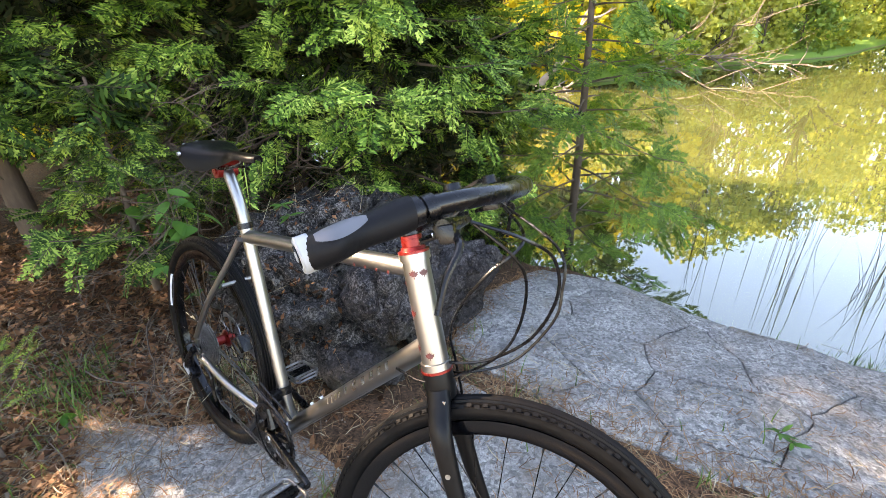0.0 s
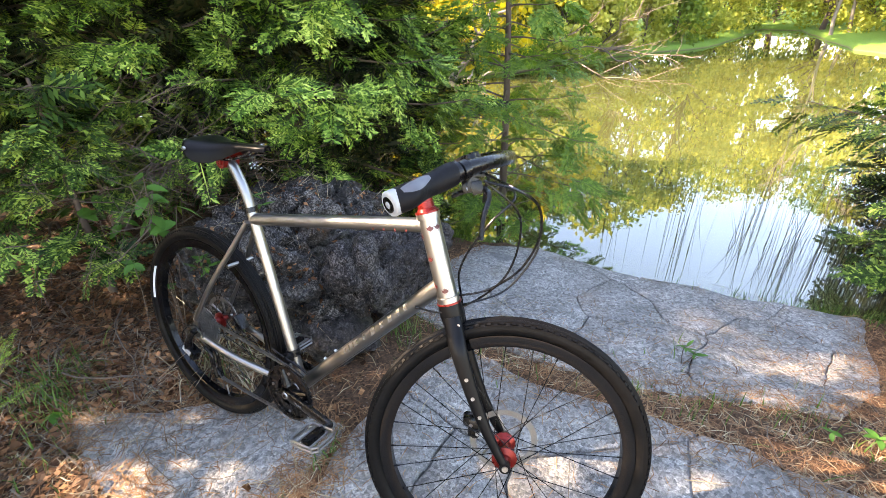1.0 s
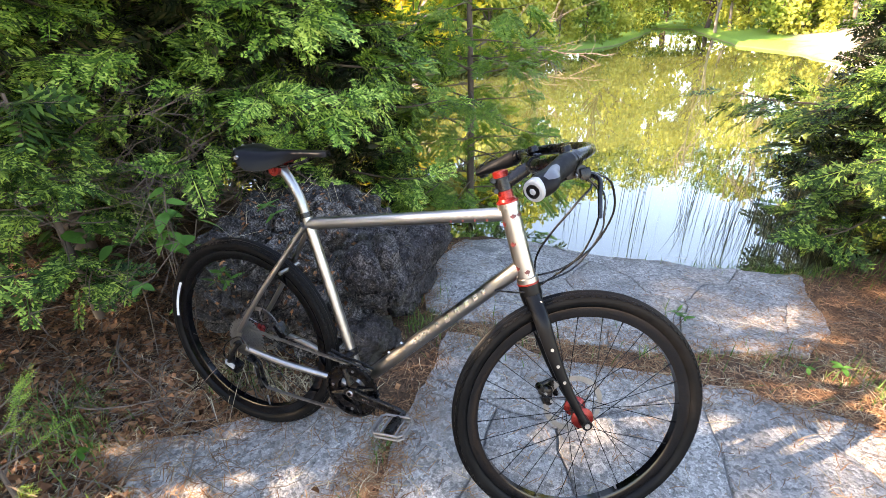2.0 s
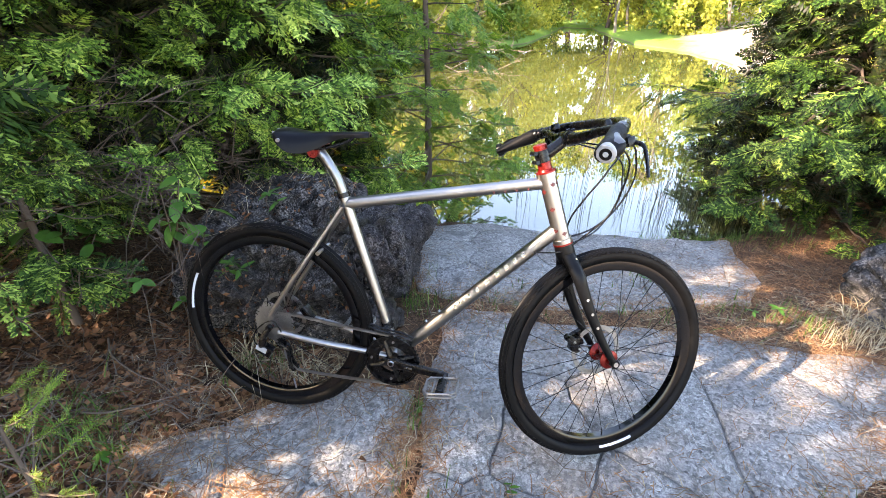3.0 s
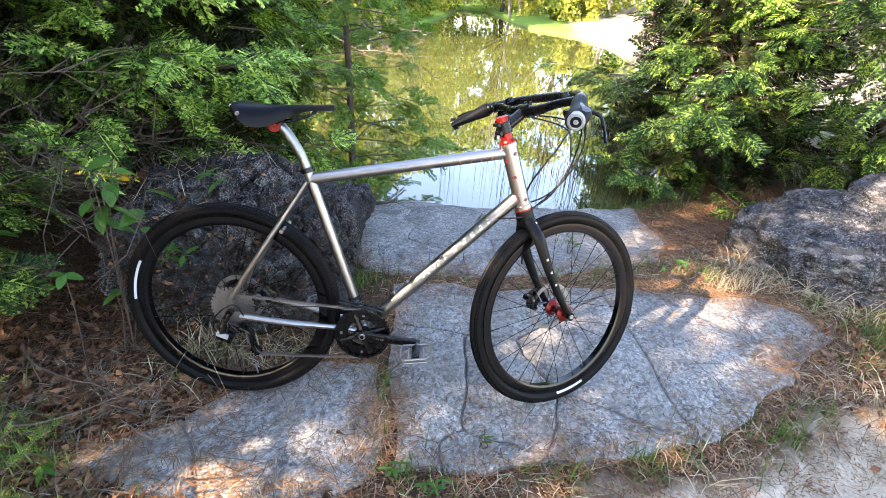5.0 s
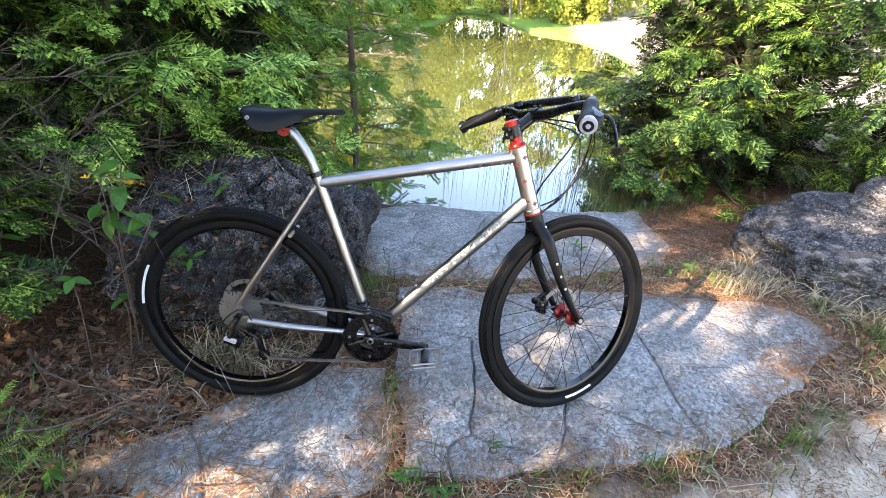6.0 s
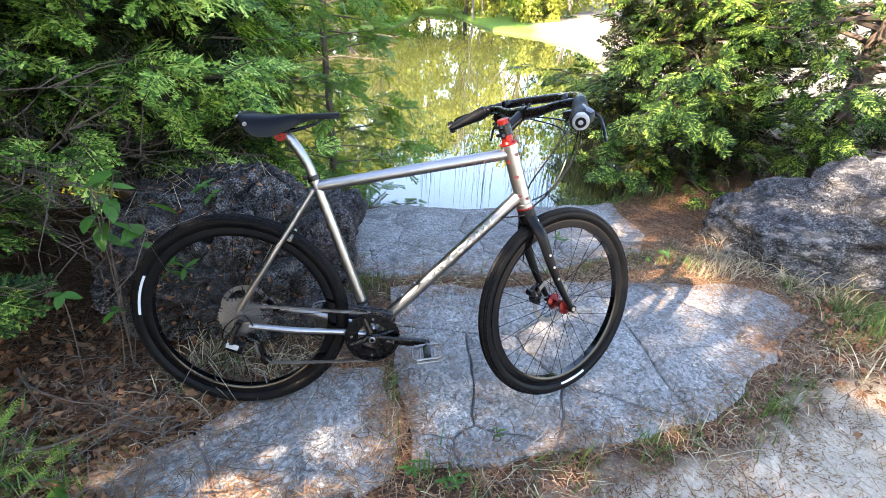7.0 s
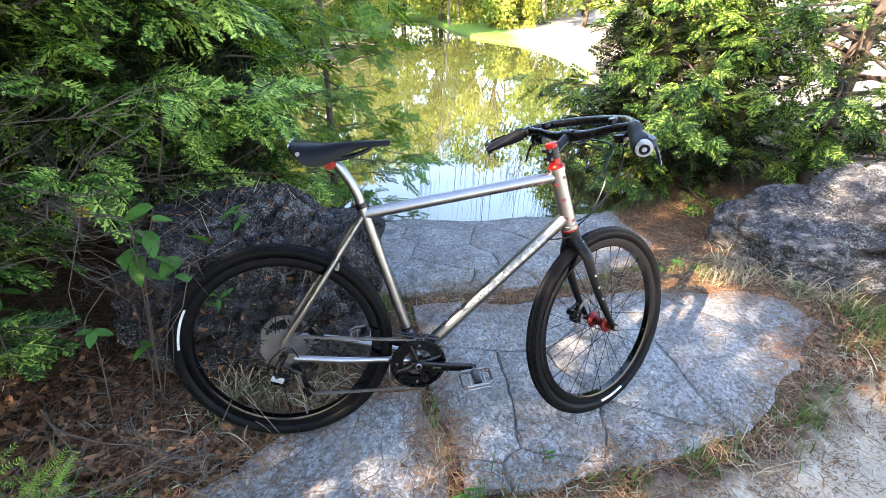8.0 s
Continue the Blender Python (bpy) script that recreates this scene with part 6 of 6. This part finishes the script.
OVAL = leaf_mesh("leaf", 0.27)
NARROW = leaf_mesh("leaf", 0.15, 0.12, 0.1)


def plant(name, base, stems, size, shape, seed, label, whorl=False):
    """Stems that rise from the base, with leaves along them or in a whorl at the tip."""
    rng = random.Random(seed)
    ob = thing(name, Matrix.Translation(base), label, "plant")
    for tip, count in stems:
        tip = Vector(tip)
        mid = tip * 0.5 + Vector((rng.uniform(-0.02, 0.02), rng.uniform(-0.02, 0.02), 0.15 * tip.length))
        line = curve([(0, 0, 0), mid, tip], 6)
        part("stem", tubes((line, 0.0017, 6)), BARK, ob)
        for k in range(count):
            t = 1.0 if whorl else 0.68 + 0.32 * k / max(1, count - 1)
            p = line[min(len(line) - 1, int(t * (len(line) - 1)))]
            az = (2 * math.pi * k / count if whorl else k * 2.4) + rng.uniform(-0.3, 0.3)
            leaf = new("leaf", shape)
            leaf.parent = ob
            sz = size * rng.uniform(0.7, 1.2)
            leaf.matrix_basis = Matrix.Translation(p) @ pose(0, 0, 0, 0, rng.uniform(-25, 30), math.degrees(az)) @ pose(0, 0, 0, rng.uniform(-25, 25), 0, 0) @ Matrix.Diagonal((sz, sz, sz, 1))
    return ob


plant("sapling", (-1.74, 0.50, gz(-1.74, 0.50)), [((0.16, -0.04, 0.76), 5), ((0.10, -0.06, 0.72), 4), ((0.07, 0.0, 0.66), 4), ((0.19, 0.02, 0.64), 4)], 0.085, OVAL, 3, "young sapling with broad fresh green leaves by the boulder")
plant("sapling", (-2.25, 0.55, gz(-2.25, 0.55)), [((0.05, 0.0, 0.50), 6), ((-0.12, -0.05, 0.42), 6), ((0.12, 0.04, 0.40), 5), ((-0.02, -0.10, 0.55), 6)], 0.080, OVAL, 4, "young sapling with broad fresh green leaves under the cedars")
plant("seedling", (-1.86, 0.42, gz(-1.86, 0.42)), [((0.03, 0.02, 0.36), 5)], 0.045, OVAL, 5, "low seedling with a few green leaves", True)
plant("seedling", (-1.76, 0.47, gz(-1.76, 0.47)), [((0.03, 0.02, 0.26), 3)], 0.045, OVAL, 6, "low seedling with a few green leaves", True)
plant("seedling", (-1.50, 0.80, 0.50), [((0.01, -0.01, 0.10), 7), ((0.03, 0.0, 0.06), 6)], 0.060, NARROW, 7, "whorled green seedling rooted on the boulder", True)
plant("seedling", (-1.53, 0.58, 0.36), [((0.0, -0.05, 0.07), 7), ((0.04, -0.05, 0.05), 6), ((-0.03, -0.05, 0.03), 5)], 0.050, NARROW, 8, "small leafy plant growing from a crack")
plant("seedling", (-0.49, 0.13, gz(-0.49, 0.13)), [((0.0, 0.0, 0.03), 1), ((0.008, 0.0, 0.05), 1), ((-0.008, 0.004, 0.055), 1)], 0.034, NARROW, 9, "single green sprout at the edge of paving", True)
plant("seedling", (-0.75, 0.02, gz(-0.75, 0.02)), [((0.0, 0.0, 0.035), 5), ((0.02, 0.01, 0.05), 4), ((-0.02, 0.01, 0.03), 4)], 0.030, NARROW, 10, "low green weed in the joint of the paving", True)
plant("seedling", (-0.63, -0.03, gz(-0.63, -0.03)), [((0.0, 0.0, 0.03), 5), ((-0.03, 0.0, 0.05), 4), ((0.02, 0.02, 0.04), 4)], 0.030, NARROW, 14, "low green weed beside the paving", True)
plant("seedling", (0.54, 1.20, gz(0.54, 1.20)), [((0.0, 0.0, 0.05), 4)], 0.038, OVAL, 11, "low round-leaved weed in the soil strip", True)
plant("seedling", (0.66, 1.24, gz(0.66, 1.24)), [((0.0, 0.0, 0.06), 5)], 0.042, OVAL, 12, "low round-leaved weed in the soil strip", True)
plant("seedling", (0.10, 1.38, gz(0.10, 1.38)), [((0.0, 0.0, 0.10), 5), ((0.03, 0.0, 0.08), 5)], 0.045, NARROW, 13, "small upright weed at the edge of the landing")
plant("seedling", (-1.68, -0.02, gz(-1.68, -0.02)), [((0.0, 0.0, 0.05), 4)], 0.05, OVAL, 15, "low leafy weed among the litter", True)

# a light green conifer seedling beside the path
rng = np.random.default_rng(8)
SPROUT = (-1.70, -0.18)
sprig = thing("conifer_seedling", Matrix.Translation((*SPROUT, gz(*SPROUT) - 0.01)), "bright green conifer seedling with soft new shoots", "plant")
part("trunk", tubes(([(0, 0, 0), (0.01, 0.005, 0.30), (0.02, 0.01, 0.62)], [0.007, 0.005, 0.002], 7)), BARK, sprig)
pos, ax, up, sz = [], [], [], []
for k in range(26):
    h = 0.12 + 0.50 * k / 25
    a = k * 2.39996 + rng.uniform(-0.3, 0.3)
    reach = (0.23 - 0.18 * k / 25) * rng.uniform(0.75, 1.1)
    root, tip = np.array((0.02 * h, 0.01 * h, h)), np.array((math.cos(a) * reach, math.sin(a) * reach, h + 0.45 * reach))
    part("stem", tubes(([root, (root + tip) / 2 - (0, 0, 0.01), tip], [0.0032, 0.0024, 0.0012], 5)), BARK, sprig)
    for n_shoot in range(10):
        t = rng.uniform(0.3, 1.0)
        d = unit(tip - root + rng.normal(0, 0.3, 3) * reach)
        pos.append(root + (tip - root) * t)
        ax.append(d)
        up.append(unit(rng.normal(0, 1, 3) + np.array((0, 0, 0.4))))
        sz.append(rng.uniform(0.045, 0.075))
v, f = spread(SOFT, *(np.array(a) for a in (pos, frames_of(np.array(ax), np.array(up)), sz)), rng)
soup("foliage", v, f, leaf_material("new_shoot", [(0.045, 0.10, 0.016), (0.11, 0.20, 0.03), (0.26, 0.34, 0.06)], 9, 0.3), sprig)


# ---- dead wood ----
def dead_branch(name, base, tips, radius, seed, label, material=None, forks=6):
    """Bare limbs that fork into crooked twigs."""
    rng = random.Random(seed)
    bm = bmesh.new()
    for tip in tips:
        tip = Vector(tip)
        pts = [Vector((0, 0, 0))]
        for k in range(1, 6):
            j = 0.05 * tip.length
            pts.append(tip * (k / 5) + Vector((rng.uniform(-j, j), rng.uniform(-j, j), rng.uniform(-j, j))))
        tube(bm, curve(pts, 3), [radius * (1 - 0.85 * i / 15) for i in range(16)], 7)
        for _ in range(forks):
            i = rng.randint(1, 4)
            p = pts[i].lerp(pts[i + 1], rng.random())
            ln = tip.length * rng.uniform(0.15, 0.42)
            d = (tip.normalized() + Vector((rng.uniform(-0.9, 0.9), rng.uniform(-0.9, 0.9), rng.uniform(-0.6, 0.9)))).normalized()
            q = p + d * ln
            m = p.lerp(q, 0.5) + Vector((rng.uniform(-1, 1), rng.uniform(-1, 1), rng.uniform(-1, 1))) * ln * 0.10
            r = radius * 0.40
            tube(bm, [p, m, q], [r, r * 0.7, r * 0.25], 5)
            for _ in range(2):
                e = (d + Vector((rng.uniform(-0.8, 0.8), rng.uniform(-0.8, 0.8), rng.uniform(-0.5, 0.8)))).normalized()
                w = m.lerp(q, rng.random())
                tube(bm, [w, w + e * ln * 0.45], [r * 0.45, r * 0.15], 4)
    ob = part(name, bm, material or DEADWOOD, sharp=60)
    ob.matrix_world = Matrix.Translation(base)
    return tagged(ob, label, "branch")


dead_branch("fallen_log", (-5.15, 8.75, -0.35), [(0.75, 0.35, 1.35), (0.9, -0.2, 0.15)], 0.085, 3, "pale bleached log leaning from the far bank")
for k, (px, py, h) in enumerate([(4.6, 23.0, 6.0), (5.9, 24.5, 7.0), (7.2, 22.6, 6.5), (3.6, 25.5, 6.5), (8.8, 27.0, 7.5), (2.9, 24.2, 5.5)]):
    tagged(dead_branch("bare_tree", (px, py, gz(px, py) - 0.1), [(0.3 - 0.12 * k, 0.2, h)], 0.075, 70 + k, "slim bare grey tree on the far shore", None, 9), "slim bare grey tree on the far shore", "tree", "bare far trees")
dead_branch("fallen_branch", (-4.2, 11.0, 0.0), [(1.6, -0.6, 0.9), (2.6, -0.9, -0.25), (2.0, 0.6, 0.3)], 0.026, 4, "bare grey branches fallen into the pond", TWIG, forks=10)
dead_branch("fallen_branch", (-3.3, 13.2, 0.0), [(1.4, -1.4, 1.1), (1.9, -2.6, -0.2), (2.2, -0.8, 0.1)], 0.028, 5, "bare grey branches fallen into the pond", TWIG, forks=10)
dead_branch("fallen_branch", (-5.9, 9.4, 0.1), [(1.3, -0.8, 0.5), (0.6, -1.1, -0.2), (1.8, -0.2, 0.2)], 0.024, 9, "bare grey branches fallen into the pond", TWIG, forks=9)
for k, (b, tips) in enumerate([((-2.45, 1.20, 0.55), [(0.62, -0.35, 0.20), (0.70, -0.15, 0.06), (0.45, -0.50, 0.10)]), ((-2.70, 0.85, 0.60), [(0.75, -0.15, 0.12), (0.66, -0.34, -0.05), (0.5, 0.1, 0.3)]), ((-2.6, 0.5, 0.35), [(0.6, -0.1, 0.05), (0.55, -0.3, -0.02)])]):
    dead_branch("dead_branch", b, tips, 0.007, 20 + k, "dry leafless branch inside the cedar thicket", BARK, 8)
twig = random.Random(5)
for k in range(16):
    b = (-2.95 + 0.75 * twig.random(), 0.55 + 1.25 * (k + twig.random()) / 16, twig.uniform(0.45, 0.92))
    tips = [(twig.uniform(0.3, 0.85), twig.uniform(-0.5, 0.25), twig.uniform(-0.22, 0.15)) for _ in range(3)]
    dead_branch("dead_branch", b, tips, twig.uniform(0.0032, 0.0055), 40 + k, "dry leafless branch inside the cedar thicket", BARK, 9)
dead_branch("fallen_stick", (-2.05, 0.42, 0.09), [(0.55, -0.25, -0.02)], 0.0042, 31, "crooked grey stick lying on leaf litter", BARK, 3)
dead_branch("fallen_stick", (-1.85, 0.10, 0.08), [(0.42, 0.16, 0.0)], 0.004, 32, "thin dark stick lying on leaf litter", BARK, 2)


# dead leaves, stalks and roots caught on the dark boulders
rng = np.random.default_rng(41)
spots, ups = [], []
for ob in [o for o in scene.objects if o.name.startswith("boulder")][:1]:
    n = len(ob.data.vertices)
    co, no = np.empty(3 * n, np.float32), np.empty(3 * n, np.float32)
    ob.data.vertices.foreach_get("co", co)
    ob.data.vertex_normals.foreach_get("vector", no)
    m = np.array(ob.matrix_world)
    co, no = co.reshape(-1, 3) @ m[:3, :3].T + m[:3, 3], no.reshape(-1, 3) @ m[:3, :3].T
    ok = np.where((co[:, 2] > 0.02) & (no[:, 2] > -0.2) & ((no[:, 2] > 0.35) | (no[:, 1] < 0.1)))[0]
    pick = rng.choice(ok, 900)
    spots.append(co[pick])
    ups.append(no[pick])
p, up = np.concatenate(spots), np.concatenate(ups)
k = len(p)
a = np.cross(up, rng.normal(0, 1, (k, 3)))
a /= np.linalg.norm(a, axis=1, keepdims=True)
b = np.cross(up, a)
size = rng.uniform(0.005, 0.017, k)[:, None]
p = p + up * 0.003
v = np.stack([p - a * size, p + b * size * 0.45 + up * size * rng.uniform(0, 0.5, (k, 1)), p + a * size, p - b * size * 0.45 + up * size * rng.uniform(0, 0.4, (k, 1))], 1)
tagged(soup("caught_leaves", v.reshape(-1, 3), np.arange(4 * k).reshape(-1, 4), DEADLEAF), "brown dead leaves caught on the boulder", "leaf litter", kind="stuff")
top = np.where(up[:, 2] > 0.6)[0][:170]
dry = soup("dry_stalks", *(lambda q, h, o: (np.stack([q - (0.0012, 0, 0), q + (0.0012, 0, 0), q + o + (0.0006, 0, 0) + h, q + o - (0.0006, 0, 0) + h], 1).reshape(-1, 3), np.arange(4 * len(q)).reshape(-1, 4)))(p[top], rng.uniform(0.0, 1.0, (len(top), 1)) * np.array((0, 0, 0.09)), rng.normal(0, 0.07, (len(top), 3)) * np.array((1, 1, 0.15))), STRAW)
tagged(dry, "dry stalks and roots hanging on the boulder", "dry grass", kind="stuff")
